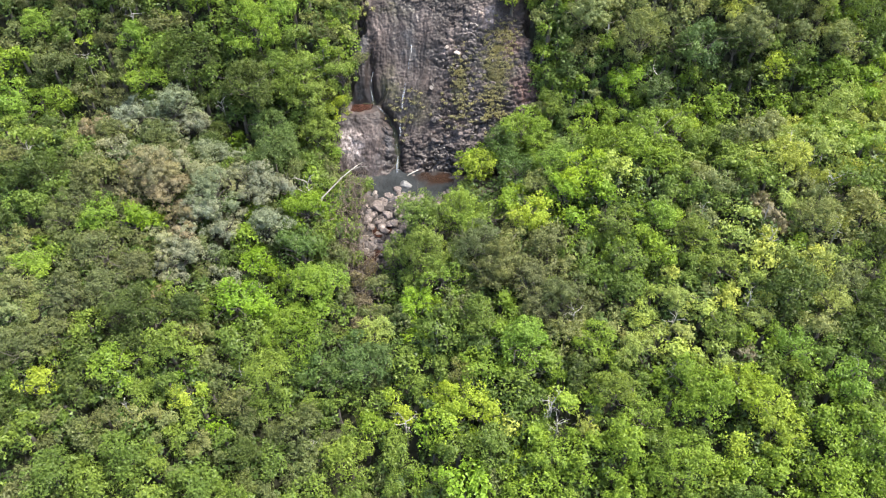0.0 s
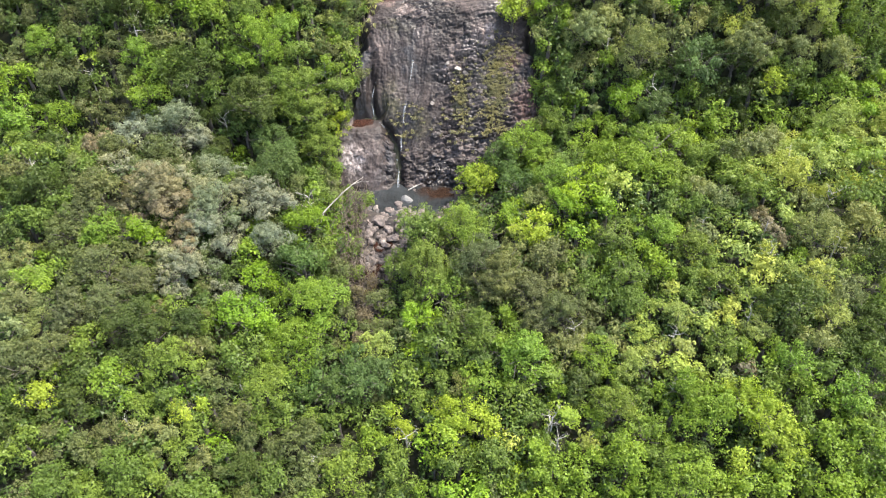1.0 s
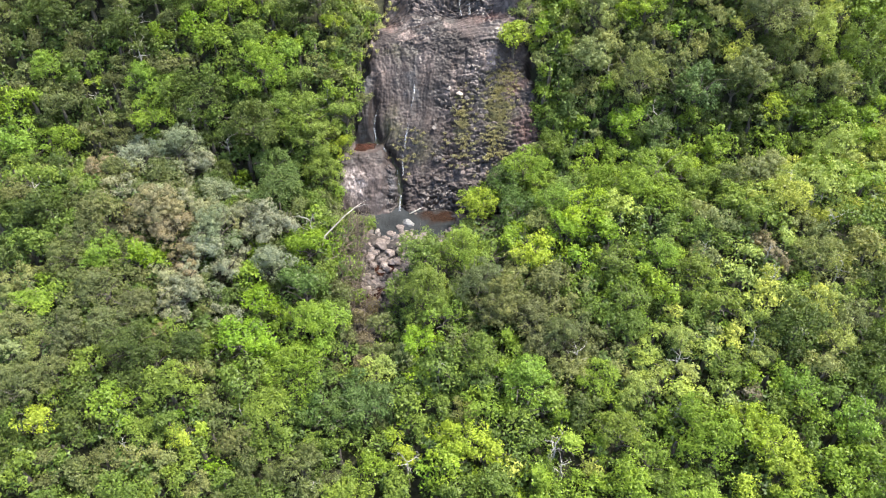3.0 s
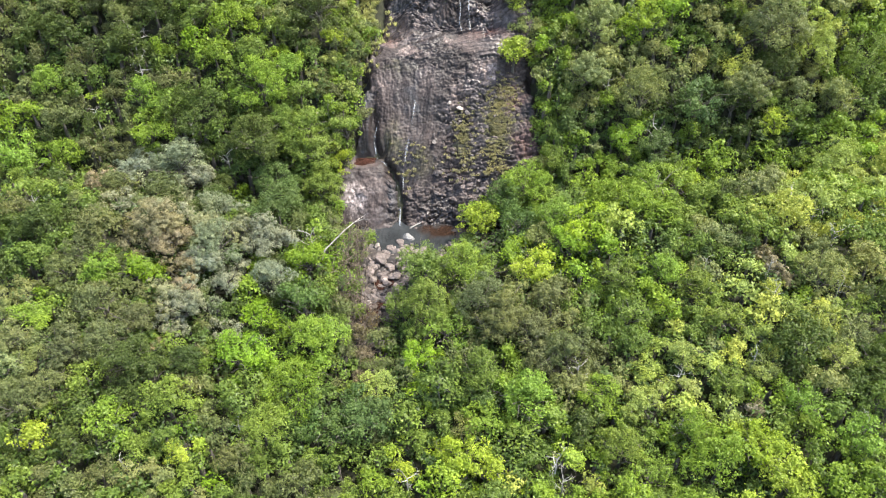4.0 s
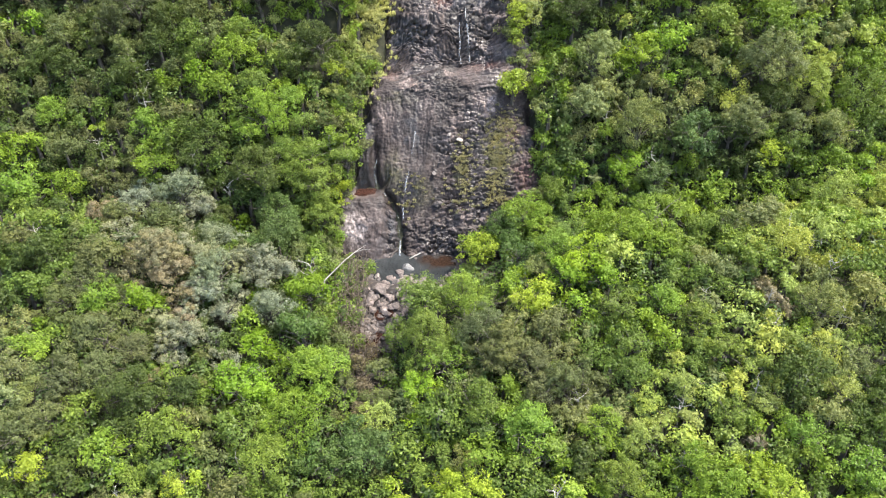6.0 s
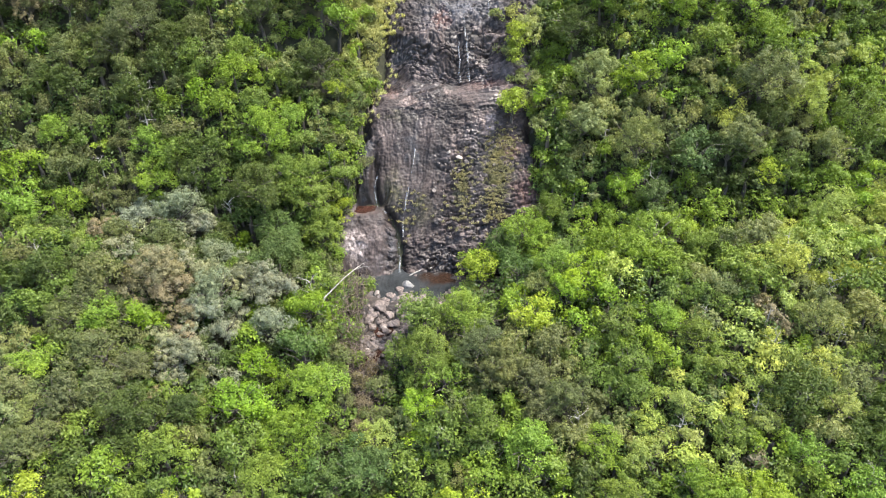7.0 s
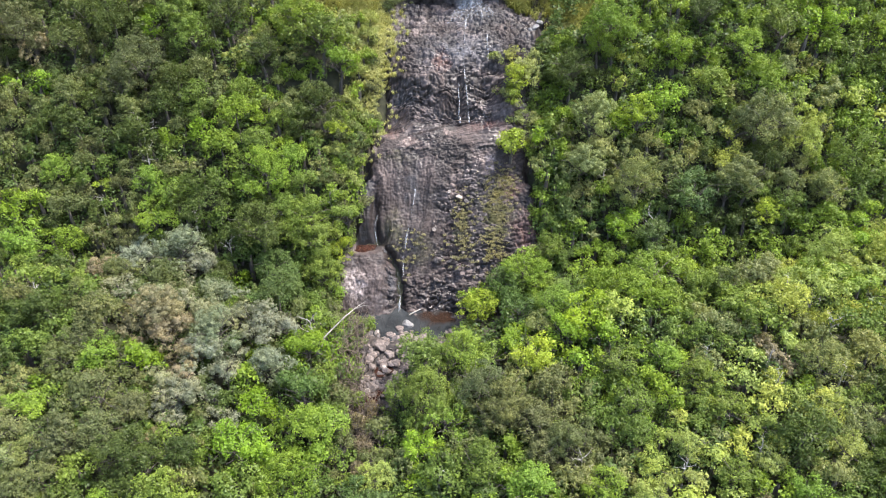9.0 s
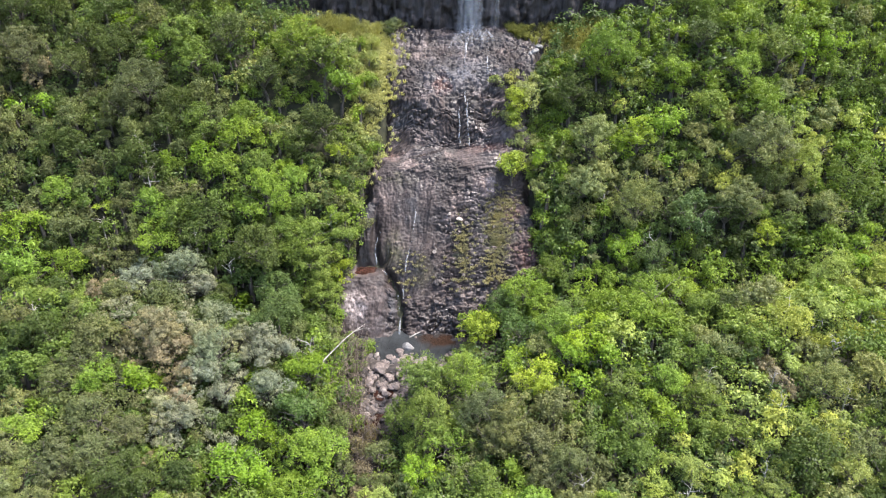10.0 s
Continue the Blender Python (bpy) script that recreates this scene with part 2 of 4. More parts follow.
def smooth_noise(u, v, k):
    iu, iv = np.floor(u), np.floor(v)
    fu, fv = u - iu, v - iv
    fu, fv = fu * fu * (3 - 2 * fu), fv * fv * (3 - 2 * fv)
    a, b = hash_of(iu, iv, k), hash_of(iu + 1, iv, k)
    c, d = hash_of(iu, iv + 1, k), hash_of(iu + 1, iv + 1, k)
    return (a * (1 - fu) + b * fu) * (1 - fv) + (c * (1 - fu) + d * fu) * fv


def sheet(name, px, py, pz, material, smooth=False):
    """A mesh object from a grid of places."""
    n, m = px.shape
    co = np.stack([px, py, pz], -1).reshape(-1, 3)
    i = np.arange(n * m).reshape(n, m)
    f = np.stack([i[:-1, :-1], i[:-1, 1:], i[1:, 1:], i[1:, :-1]], -1).reshape(-1, 4)
    return new(name, solid(name, co, f, material, smooth))


def solid(name, co, faces, material, smooth=False):
    me = bpy.data.meshes.new(name)
    faces = np.asarray(faces)
    k = faces.shape[1]
    me.vertices.add(len(co))
    me.vertices.foreach_set("co", np.asarray(co, dtype=np.float32).ravel())
    me.loops.add(faces.size)
    me.loops.foreach_set("vertex_index", faces.astype(np.int32).ravel())
    me.polygons.add(len(faces))
    me.polygons.foreach_set("loop_start", np.arange(0, faces.size, k, dtype=np.int32))
    if smooth:
        me.polygons.foreach_set("use_smooth", np.ones(len(faces), dtype=bool))
    me.update(calc_edges=True)
    me.materials.append(material)
    return me


# ---- ground ----
def ground_height(x, y):
    z = land(x, y)
    d = bed_half(y) - np.abs(x - stream_x(y))
    z = z - (1.2 + 2.0 * ease(y, 59.0, 63.0)) * ease(d, -0.8, 0.6) * ease(y, 52.0, 54.0)
    top = CLIFF_TOP + 3.0 * np.sin(x * 0.02) + 0.02 * np.maximum(0, y - 90)
    return np.where(y > CLIFF_Y + 2.5, top, z)


near_x = np.concatenate([np.arange(-80, -14, 1.6), np.arange(-14, 6, 0.5), np.arange(6, 80.1, 1.6)])
far = np.array([90, 110, 140, 190, 260, 380, 600, 1000, 1800, 3000.0])
gx = np.concatenate([-far[::-1], near_x, far])
gy = np.concatenate([-far[::-1], np.arange(-80, 38, 1.6), np.arange(38, 56, 0.5), np.arange(56, 78.5, 1.6), [79.4, 80.3, 81.0, 82.2, 83.0, 86.0], far])
GX, GY = np.meshgrid(gx, gy)
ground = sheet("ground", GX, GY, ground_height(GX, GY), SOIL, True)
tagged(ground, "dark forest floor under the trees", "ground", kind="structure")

# ---- stream bed ----
bu, bv = np.meshgrid(np.linspace(-1.15, 1.15, 120), np.arange(36, 53.1, 0.11))
bx = stream_x(bv) + bu * (bed_half(bv) + 0.3)
be, br, bdu, bdv = cells(bx * 2.2, bv * 2.2, 17)
shore = np.hypot((bx + 2.75 + 0.5 * smooth_noise(bx, bv, 6)) / 4.2, (bv - 52.0 + 0.6 * smooth_noise(bx, bv, 4)) / 2.3)
bz = land(bx, bv) + 0.04 + 0.22 * br * ease(be, 0.0, 0.5) - 0.25 * (np.abs(bu) > 1.05)
bz = np.where(bv > 48.5, np.maximum(bz, -0.75 + 0.72 * ease(shore, 0.8, 1.15) + 0.16 * br), bz)
stream_bed = sheet("stream_bed", bx, bv, bz, plain("bed_gravel", (0.012, 0.009, 0.007), (0.060, 0.046, 0.038), 3.5, 0.7, 0.6), False)
tagged(stream_bed, "brown cobble bed of the stream", "stream bed", kind="structure")

# ---- rock face ----
ry = np.arange(52.6, 80.4, 0.01)
rz = np.interp(ry, PROFILE_Y, PROFILE_Z)
arc = np.concatenate([[0], np.cumsum(np.hypot(np.diff(ry), np.diff(rz)))])
steps = np.arange(0, arc[-1], 0.08)
line_y = np.interp(steps, arc, ry)
line_x = np.arange(-12.6, 14, 0.08)
RX, RS = np.meshgrid(line_x, steps)
RY = np.interp(RS, arc, ry)


def step(p):
    """A worn ledge: a slow rise and a sharp drop for each whole number of p."""
    f = p - np.floor(p)
    return (f - ease(f, 0.80, 1.0)) * (0.5 + hash_of(np.floor(p), 3.0, 2.0)) - 0.2


def crags(u, v, k, tilt, joint):
    """Broken blocks: each at its own height and slant, with open joints. Height, and the block's own number."""
    e, r, du, dv = cells(u, v, k)
    h = (r - 0.5) + tilt * (hash_of(r, r, 5) - 0.5) * du + tilt * (hash_of(r, r, 6) - 0.35) * dv
    return h - joint * (1 - ease(e, 0.0, 0.20)), r


def rock_height(x, y, s):
    """Height of the bare rock, how far it stands out, and how pale each block is."""
    n1 = smooth_noise(x * 0.30, s * 0.30, 81)
    n2 = smooth_noise(x * 0.85, s * 0.85, 82)
    n3 = smooth_noise(x * 2.4, s * 2.4, 83)
    d = bed_half(y) + 0.9 - np.abs(x - stream_x(y)) + 2.2 * (smooth_noise(x * 0.6, s * 0.6, 90) - 0.5) + 0.8 * (smooth_noise(x * 2.1, s * 2.1, 91) - 0.5)
    jag = ease(y, 65.2, 67.0) * (1 - ease(y, 69.8, 72.0))
    z = np.interp(y + jag * (2.6 * (smooth_noise(x * 0.26, x * 0 + 4.5, 65) - 0.5) + 0.8 * (smooth_noise(x * 0.9, s * 0.5, 66) - 0.5) + 0.25 * x * ease(-x, 0.0, 6.0)), PROFILE_Y, PROFILE_Z)
    shelf = ease(-x, 5.0, 6.2) * (1 - ease(y, 60.0, 61.0))
    z = z + shelf * (np.interp(y, [53.3, 54.2, 55.2, 56.4, 57.1, 58.7, 59.6, 61.0], [-0.7, 0.7, 2.6, 4.0, 4.25, 4.3, 6.6, 8.3]) - z)
    # blocks of three sizes
    wu, wv = 0.5 * n2 + 0.2 * n3 + 1.0 * n1, 0.5 * smooth_noise(x * 0.8, s * 0.8, 73) + 0.2 * smooth_noise(x * 2.3, s * 2.3, 74)
    big, rb1 = crags(x * 0.72 + wu + 0.18 * s, s * 0.95 + wv, 11, 1.5, 0.35)
    mid, rb2 = crags(x * 1.5 + 0.9 * wu - 0.15 * s, s * 2.5 + 0.9 * wv - 0.3 * x, 23, 1.7, 0.55)
    small, rb3 = crags(x * 3.3 + 0.5 * n3, s * 4.2 + 0.5 * n2, 37, 1.8, 0.4)
    # beds that sweep up to the right, and flutes that fan down the bulge
    warp = 2.2 * n1 + 0.7 * n2 + 0.22 * n3
    across = s * 0.95 - 0.34 * x + 0.016 * x * x + warp
    beds = 0.55 * step(across) + 0.22 * step(across * 2.6 + 0.4) + 0.10 * step(across * 5.7 + 0.2)
    lean = (x + 3.4 + 0.022 * (s - 14) ** 2) * 15 / (s + 5.0)
    fan = lean + 0.40 * n2 + 0.14 * n3 + 0.7 * n1
    flutes = 0.50 * step(fan * 0.8) + 0.32 * step(fan * 2.1 + 0.3) + 0.14 * step(fan * 4.6)
    fold, rf = crags(fan * 1.5, s * 0.75 + 1.5 * n2, 43, 1.3, 0.35)
    ripple, rr = crags(fan * 3.0, s * 1.9 + 1.5 * n3, 47, 1.3, 0.30)
    upper = ease(y + 0.25 * x * ease(-x, 0.0, 5.0), 66.6, 68.0)
    bench = ease(y + 0.12 * x, 62.4, 64.2) * (1 - upper)
    foot = 1 - ease(y, 55.2, 56.6)
    ledge = ease(-x, 4.7, 5.6) * (1 - ease(y, 57.0, 57.8))
    left = ease(-x, -0.6, 1.8) * (1 - bench) * (1 - upper) * (1 - foot) * (1 - ledge)
    rubble = np.clip((1 - bench) * (1 - upper) * (1 - left) * (1 - ledge), 0, 1)
    plate = ease(smooth_noise(x * 0.42, s * 0.6, 84), 0.50, 0.68)
    broken = 1 - 0.75 * plate
    out = upper * (0.22 * big + 0.21 * mid + 0.08 * small + 0.24 * beds)
    out = out + bench * (0.36 * beds + broken * (0.11 * big + 0.11 * mid + 0.06 * small))
    out = out + left * (0.24 * flutes + 0.11 * fold + 0.05 * ripple + 0.03 * small)
    out = out + rubble * (0.22 * big + 0.20 * mid + 0.05 * small + foot * 0.36 * beds)
    out = out + ledge * (0.12 * step((y + 0.7 * x) * 0.55 + warp * 0.3) + 0.10 * big + 0.05 * mid + ease(x, -6.0, -5.3) * (0.42 * mid + 0.16 * small))
    out = out + 0.9 * (smooth_noise(x * 0.22, s * 0.2, 61) - 0.5)
    out = out + 0.055 * (hash_of(np.round(x * 12.5), np.round(s * 12.5), 31) - 0.5) * (1 - 0.6 * plate * bench) + 0.05 * (hash_of(np.round(x * 5.3), np.round(s * 6.1), 33) - 0.5)
    groove = np.interp(y, [53, 53.8, 54.8, 56.2, 57.3, 58.1, 59.3, 62], [-4.3, -4.4, -4.3, -4.6, -5.4, -6.4, -6.9, -7.0])
    out = out - 0.75 * np.exp(-((x - groove) / 0.42) ** 2) * (1 - ease(y, 60, 63))
    pitch = np.arctan(np.interp(y, [52, 54, 55, 64, 65, 66, 67.5, 69, 70, 72, 74, 80], [0.6, 1.1, 1.2, 1.15, 0.8, 0.7, 1.5, 1.5, 0.9, 0.75, 0.5, 0.45]))
    bed_no, bed_thin = np.floor(across), np.floor(across * 2.6 + 0.4)
    bed_tone = 0.5 * hash_of(bed_no, 1.0, 7) + 0.5 * hash_of(bed_thin, 2.0, 9)
    run_tone = 0.45 * hash_of(np.floor(fan * 0.8), 1.0, 3) + 0.55 * hash_of(np.floor(fan * 2.1 + 0.3), 2.0, 5)
    drift = 0.5 + 1.3 * (smooth_noise(x * 0.5, s * 0.4, 57) - 0.5) + 0.7 * (smooth_noise(x * 1.3, s * 1.1, 58) - 0.5)
    pale = upper * (0.30 * rb1 + 0.35 * rb2 + 0.20 * bed_tone + 0.10 * rb3)
    pale = pale + bench * (0.40 * plate + 0.50 * bed_tone + 0.20 * rb2 * broken)
    pale = pale + left * (0.55 * run_tone + 0.20 * rf + 0.15 * rr) + rubble * (0.25 * rb1 + 0.50 * rb2 + 0.20 * rb3) + ledge * 0.5
    pale = pale * (0.45 + 1.1 * np.clip(drift, 0, 1))
    return z + 0.3 + out * 0.95 * np.cos(pitch) - 2.2 * (1 - ease(d, -0.2, 1.3)), out * 0.95 * np.sin(pitch), np.clip(pale, 0, 1)


RZ, ROUT, RPALE = rock_height(RX, RY, RS)
basin = np.hypot((RX + 7.8) / 1.25, (RY - 58.0) / 0.85) + 0.5 * (smooth_noise(RX * 1.5, RY * 1.5, 29) - 0.5)
RZ = RZ + (4.15 - RZ) * (1 - ease(basin, 0.75, 1.0))
RZ = np.where((basin > 0.9) & (basin < 1.5) & (RY < 58.3), np.maximum(RZ, 4.5 + 0.12 * smooth_noise(RX * 2, RY * 2, 9)), RZ)
foot = 1.5 * (smooth_noise(RX * 0.45, RX * 0 + 2.5, 19) - 0.5) * (1 - ease(RY, 54.5, 58.0))
rock_face = sheet("rock_face", RX, RY - ROUT * ease(basin, 0.9, 1.6) + foot, RZ, ROCK, False)
tone = rock_face.data.attributes.new("block_tone", "FLOAT", "POINT")
tone.data.foreach_set("value", RPALE.astype(np.float32).ravel())
tagged(rock_face, "stepped wet dark basalt slab with tan and mossy patches", "rock face", kind="structure")


def rock_at(x, y):
    i = min(max(int(np.searchsorted(line_y, y)), 0), len(line_y) - 1)
    j = min(max(int(np.searchsorted(line_x, x)), 0), len(line_x) - 1)
    return float(RZ[i, j])


# ---- cliff ----
cx, cz = np.meshgrid(np.arange(-40, 40, 0.18), np.concatenate([np.arange(19.0, 29, 0.18), np.arange(30, CLIFF_TOP + 3.5, 0.6)]))
e1, r1, u1, v1 = cells(cx * 0.85 + 0.5 * smooth_noise(cx * 0.3, cz * 0.15, 5), cz * 0.13, 81)
e2, r2, u2, v2 = cells(cx * 2.2, cz * 0.5, 91)
e3, r3, u3, v3 = cells(cx * 1.3, cz * 1.0, 93)
cy = CLIFF_Y - 0.5 * (r3 - 0.5) - 0.5 * (hash_of(r3, r3, 5) - 0.5) * u3 - 0.5 * (hash_of(r3, r3, 6) - 0.4) * v3 - 1.3 * (r1 - 0.5) + 0.5 * (1 - ease(e1, 0, 0.2)) - 0.4 * (r2 - 0.5) - 2.5 * (smooth_noise(cx * 0.08, cz * 0.05, 95) - 0.5) + 0.05 * (cz - 22)
cliff = sheet("cliff", cx, cy, cz, CLIFF)
tagged(cliff, "tall dark columnar basalt cliff behind the slab", "cliff", kind="structure")


# ---- water ----
def disc(name, x, y, z, rx, ry_, material, k, label, category):
    a = np.linspace(0, 2 * math.pi, 49)[:-1]
    rad = 1 + 0.18 * np.sin(3 * a + k) + 0.10 * np.sin(5 * a + 2 * k)
    co = np.concatenate([np.stack([x + rx * f * rad * np.cos(a), y + ry_ * f * rad * np.sin(a), np.full(48, z)], -1) for f in (1.0, 0.5)] + [[[x, y, z]]])
    faces = [(i, (i + 1) % 48, 48 + (i + 1) % 48, 48 + i) for i in range(48)]
    tri = [(48 + i, 48 + (i + 1) % 48, 96) for i in range(48)]
    me = bpy.data.meshes.new(name)
    me.from_pydata(co.tolist(), [], faces + tri)
    me.materials.append(material)
    return tagged(new(name, me), label, category, kind="structure")


pool = disc("pool", -2.9, 51.9, -0.14, 4.8, 2.9, POOL, 0.6, "shallow grey plunge pool at the foot of the slab", "pool")
rock_pool = disc("rock_pool", -7.8, 58.0, 4.46, 1.5, 1.05, BROWN_POOL, 2.0, "small peaty brown pool on a rock ledge", "pool")
stream = disc("stream", -6.4, 45.2, -1.72, 1.7, 2.2, BROWN_POOL, 1.0, "dark stream water below the boulders", "stream")

disc("stream", -5.5, 46.7, -1.06, 0.8, 1.0, BROWN_POOL, 1.7, "dark brown water among the boulders", "stream")


# ---- trees ----
def leaf_tris(c, n, length, width, rng):
    """Pointed leaves: c places, n facings."""
    k = len(c)
    t = np.cross(n, rng.normal(size=(k, 3)))
    t /= np.linalg.norm(t, axis=1, keepdims=True) + 1e-9
    b = np.cross(n, t)
    le, wi = length[:, None] * 0.5, width[:, None] * 0.5
    v = np.stack([c - t * le * 0.8 + b * wi, c - t * le * 0.8 - b * wi, c + t * le * 1.2 - n * le * 0.3], 1).reshape(-1, 3)
    return v, np.arange(3 * k).reshape(k, 3)


def unit(v):
    return v / (np.linalg.norm(v, axis=-1, keepdims=True) + 1e-9)


CROWN_KINDS = {  # tuft size, tufts for the area, cover, leaf length and width, spread of the leaves' facing, depth of the lobes
    "broad": (0.36, 1.25, 1.25, 0.150, 0.105, 0.42, 0.50),
    "dome": (0.27, 1.50, 1.40, 0.120, 0.085, 0.50, 0.34),
    "lace": (0.30, 0.80, 1.05, 0.150, 0.105, 0.45, 0.62),
    "pompom": (0.21, 1.15, 1.55, 0.105, 0.070, 0.32, 0.42),
    "fine": (0.24, 1.35, 1.30, 0.130, 0.060, 0.60, 0.46),
}


def crown_mesh(name, r, kind, seed, material):
    """A crown of boughs, each bough a cushion of leaf tufts; r metres in radius, about its middle."""
    rng = np.random.default_rng(seed)
    tuft, many, cover, le, wi, toss, deep = CROWN_KINDS[kind]
    boughs = int(9 + 4.6 * r * r ** 0.5)
    bd = unit(rng.normal(size=(boughs * 6, 3)) + [0, 0, 0.28])
    bd = bd[bd[:, 2] > -0.6][:boughs]
    size = r * rng.uniform(0.24, 0.40, len(bd))
    far = rng.uniform(1.0 - deep, 1.02, len(bd))
    bough = bd * (r * far - 0.6 * size)[:, None] * [1, 1, 0.9]
    lumps = int(many * 2.4 * r * r / tuft ** 2)
    share = size ** 2 * (0.7 + np.clip(bd[:, 2] + 0.35, 0, 0.6))
    own = rng.choice(len(bd), lumps, p=share / share.sum())
    d = unit(rng.normal(size=(lumps, 3)) + 0.75 * bd[own] + [0, 0, 0.25])
    rl = tuft * rng.uniform(0.55, 1.45, lumps)
    cen = bough[own] + d * (size[own] * rng.uniform(0.72, 1.08, lumps))[:, None] * [1.08, 1.08, 0.85]
    cen += 0.05 * r * np.sin(cen * 2.3 / r + seed)
    leaves = int(0.80 * cover * 2 * math.pi * r * r / (0.5 * le * wi))
    w = rng.choice(lumps, leaves, p=rl ** 2 / (rl ** 2).sum())
    q = unit(rng.normal(size=(leaves, 3)) + 0.6 * d[w] + [0, 0, 0.3])
    c = cen[w] + q * (rl[w] * rng.uniform(0.55, 1.08, leaves))[:, None] * [1.1, 1.1, 0.9]
    inner = rng.random(leaves) < 0.10
    c[inner] *= rng.uniform(0.3, 0.8, (inner.sum(), 1))
    up = 0.15 if kind == "pompom" else 0.42
    n = unit((0.9 if kind == "pompom" else 0.42) * q + 0.30 * d[w] + [0, 0, up] + toss * rng.normal(size=(leaves, 3)))
    s = rng.uniform(0.6, 1.4, leaves)
    v, f = leaf_tris(c, n, le * s, wi * s, rng)
    return solid(name, v, f, material)


def tube(points, radii, sides=5):
    """A tapering branch through the points."""
    vs, fs = [], []
    for i, (p, r) in enumerate(zip(points, radii)):
        a = points[max(i - 1, 0)]
        b = points[min(i + 1, len(points) - 1)]
        ax = unit(np.asarray(b, float) - np.asarray(a, float))
        s = unit(np.cross(ax, [0.31, 0.2, 0.93] if abs(ax[2]) < 0.9 else [1, 0, 0]))
        u = np.cross(ax, s)
        for k in range(sides):
            g = 2 * math.pi * k / sides
            vs.append(np.asarray(p, float) + r * (math.cos(g) * s + math.sin(g) * u))
    for i in range(len(points) - 1):
        for k in range(sides):
            fs.append((i * sides + k, i * sides + (k + 1) % sides, (i + 1) * sides + (k + 1) % sides, (i + 1) * sides + k))
    return vs, fs


def branches(name, paths, material):
    vs, fs = [], []
    for pts, rad in paths:
        v, f = tube(pts, rad)
        fs += [tuple(i + len(vs) for i in q) for q in f]
        vs += v
    return solid(name, np.array(vs), np.array(fs), material, True)


def trunk_mesh(name, r, height, seed):
    """A trunk from the ground to the crown's middle, with limbs into the crown and twigs that reach through it."""
    rng = np.random.default_rng(seed)
    lean = rng.normal(size=2) * 0.25
    base = [np.array([0, 0, -0.6]), np.array([lean[0] * 0.3, lean[1] * 0.3, height * 0.35]), np.array([lean[0], lean[1], height * 0.68]), np.array([0, 0, height + 0.35 * r])]
    w = 0.055 * r + 0.05
    paths = [(base, [w * 1.3, w, w * 0.75, w * 0.2])]
    for k in range(6):
        a = k * 1.05 + rng.uniform(-0.3, 0.3)
        s = base[2] * rng.uniform(0.85, 1.0)
        e = np.array([math.cos(a) * 0.72 * r, math.sin(a) * 0.72 * r, height + rng.uniform(-0.1, 0.35) * r])
        paths.append(([s, (s + e) / 2 + [0, 0, 0.12 * r], e], [w * 0.5, w * 0.32, w * 0.08]))
    for k in range(9):
        a = k * 0.7 + rng.uniform(-0.3, 0.3)
        up = rng.uniform(0.15, 0.8)
        e = np.array([math.cos(a) * (1 - up * up) ** 0.5, math.sin(a) * (1 - up * up) ** 0.5, up]) * r * rng.uniform(0.86, 1.04)
        mid = e * 0.55 + rng.normal(size=3) * 0.12 * r
        tip = e + rng.normal(size=3) * 0.10 * r
        top = np.array([0, 0, height])
        paths.append(([top * 0.9, top + mid, top + e, top + tip], [w * 0.3, 0.026, 0.017, 0.007]))
    return branches(name, paths, BARK)


def crown_height(r):
    return 1.0 + 0.85 * r


SIZES = (0.8, 1.3, 1.9, 2.6)
CROWNS, TRUNKS = {}, {}
for si, size in enumerate(SIZES):
    for kind in CROWN_KINDS:
        for k in range(3 if kind in ("broad", "dome") else 2):
            CROWNS[kind, si, k] = crown_mesh("crown", size, kind, 100 * si + 10 * k + len(kind), SOFT_LEAF if kind == "lace" else LEAF)
    for k in range(2):
        TRUNKS[si, k] = trunk_mesh("trunk", size, crown_height(size), 7 * si + k)

STEM = {si: branches("trunk", [([np.array([0, 0, -0.6]), np.array([0.1, 0.05, 1.2]), np.array([0, 0.1, crown_height(size)])], [0.22, 0.16, 0.06])], BARK) for si, size in enumerate(SIZES)}
pick = random.Random(5)
PLANTED = []

# leaf colour, crown kinds and words for each sort of tree
SORTS = {
    "S": ((0.198, 0.223, 0.148), ("pompom",), "silvery grey-green tree in tufted rosettes"),
    "T": ((0.222, 0.195, 0.122), ("pompom",), "tan-brown flowering tree among grey-green ones"),
    "L": ((0.186, 0.285, 0.024), ("broad",), "bright lime-green broadleaf tree in full leaf"),
    "K": ((0.135, 0.220, 0.017), ("broad",), "vivid deep lime-green tree with a layered crown"),
    "Y": ((0.252, 0.328, 0.038), ("lace", "broad"), "yellow-green tree with an open lacy crown"),
    "P": ((0.260, 0.312, 0.078), ("lace", "fine"), "pale yellow-green tree with a thin feathery crown"),
    "W": ((0.182, 0.210, 0.078), ("fine", "pompom"), "pale grey-green tree with a fine feathery crown"),
    "G": ((0.152, 0.232, 0.031), ("broad", "dome"), "fresh green broadleaf tree in full leaf"),
    "M": ((0.122, 0.174, 0.033), ("dome", "broad"), "mid-green tree with a dense clumped crown"),
    "O": ((0.115, 0.135, 0.051), ("fine", "pompom", "dome"), "dull olive-green tree with a fine ragged crown"),
    "B": ((0.085, 0.135, 0.038), ("dome", "broad"), "deep bluish-green tree with a rounded crown"),
    "D": ((0.068, 0.098, 0.025), ("dome", "fine"), "dark green tree with a dense rounded crown"),
    "R": ((0.160, 0.135, 0.075), ("fine",), "dry brown-olive shrub leaning over the stream"),
    "F": ((0.225, 0.258, 0.085), ("dome", "fine"), "low yellow-green shrub on the bank beside the slab"),
}


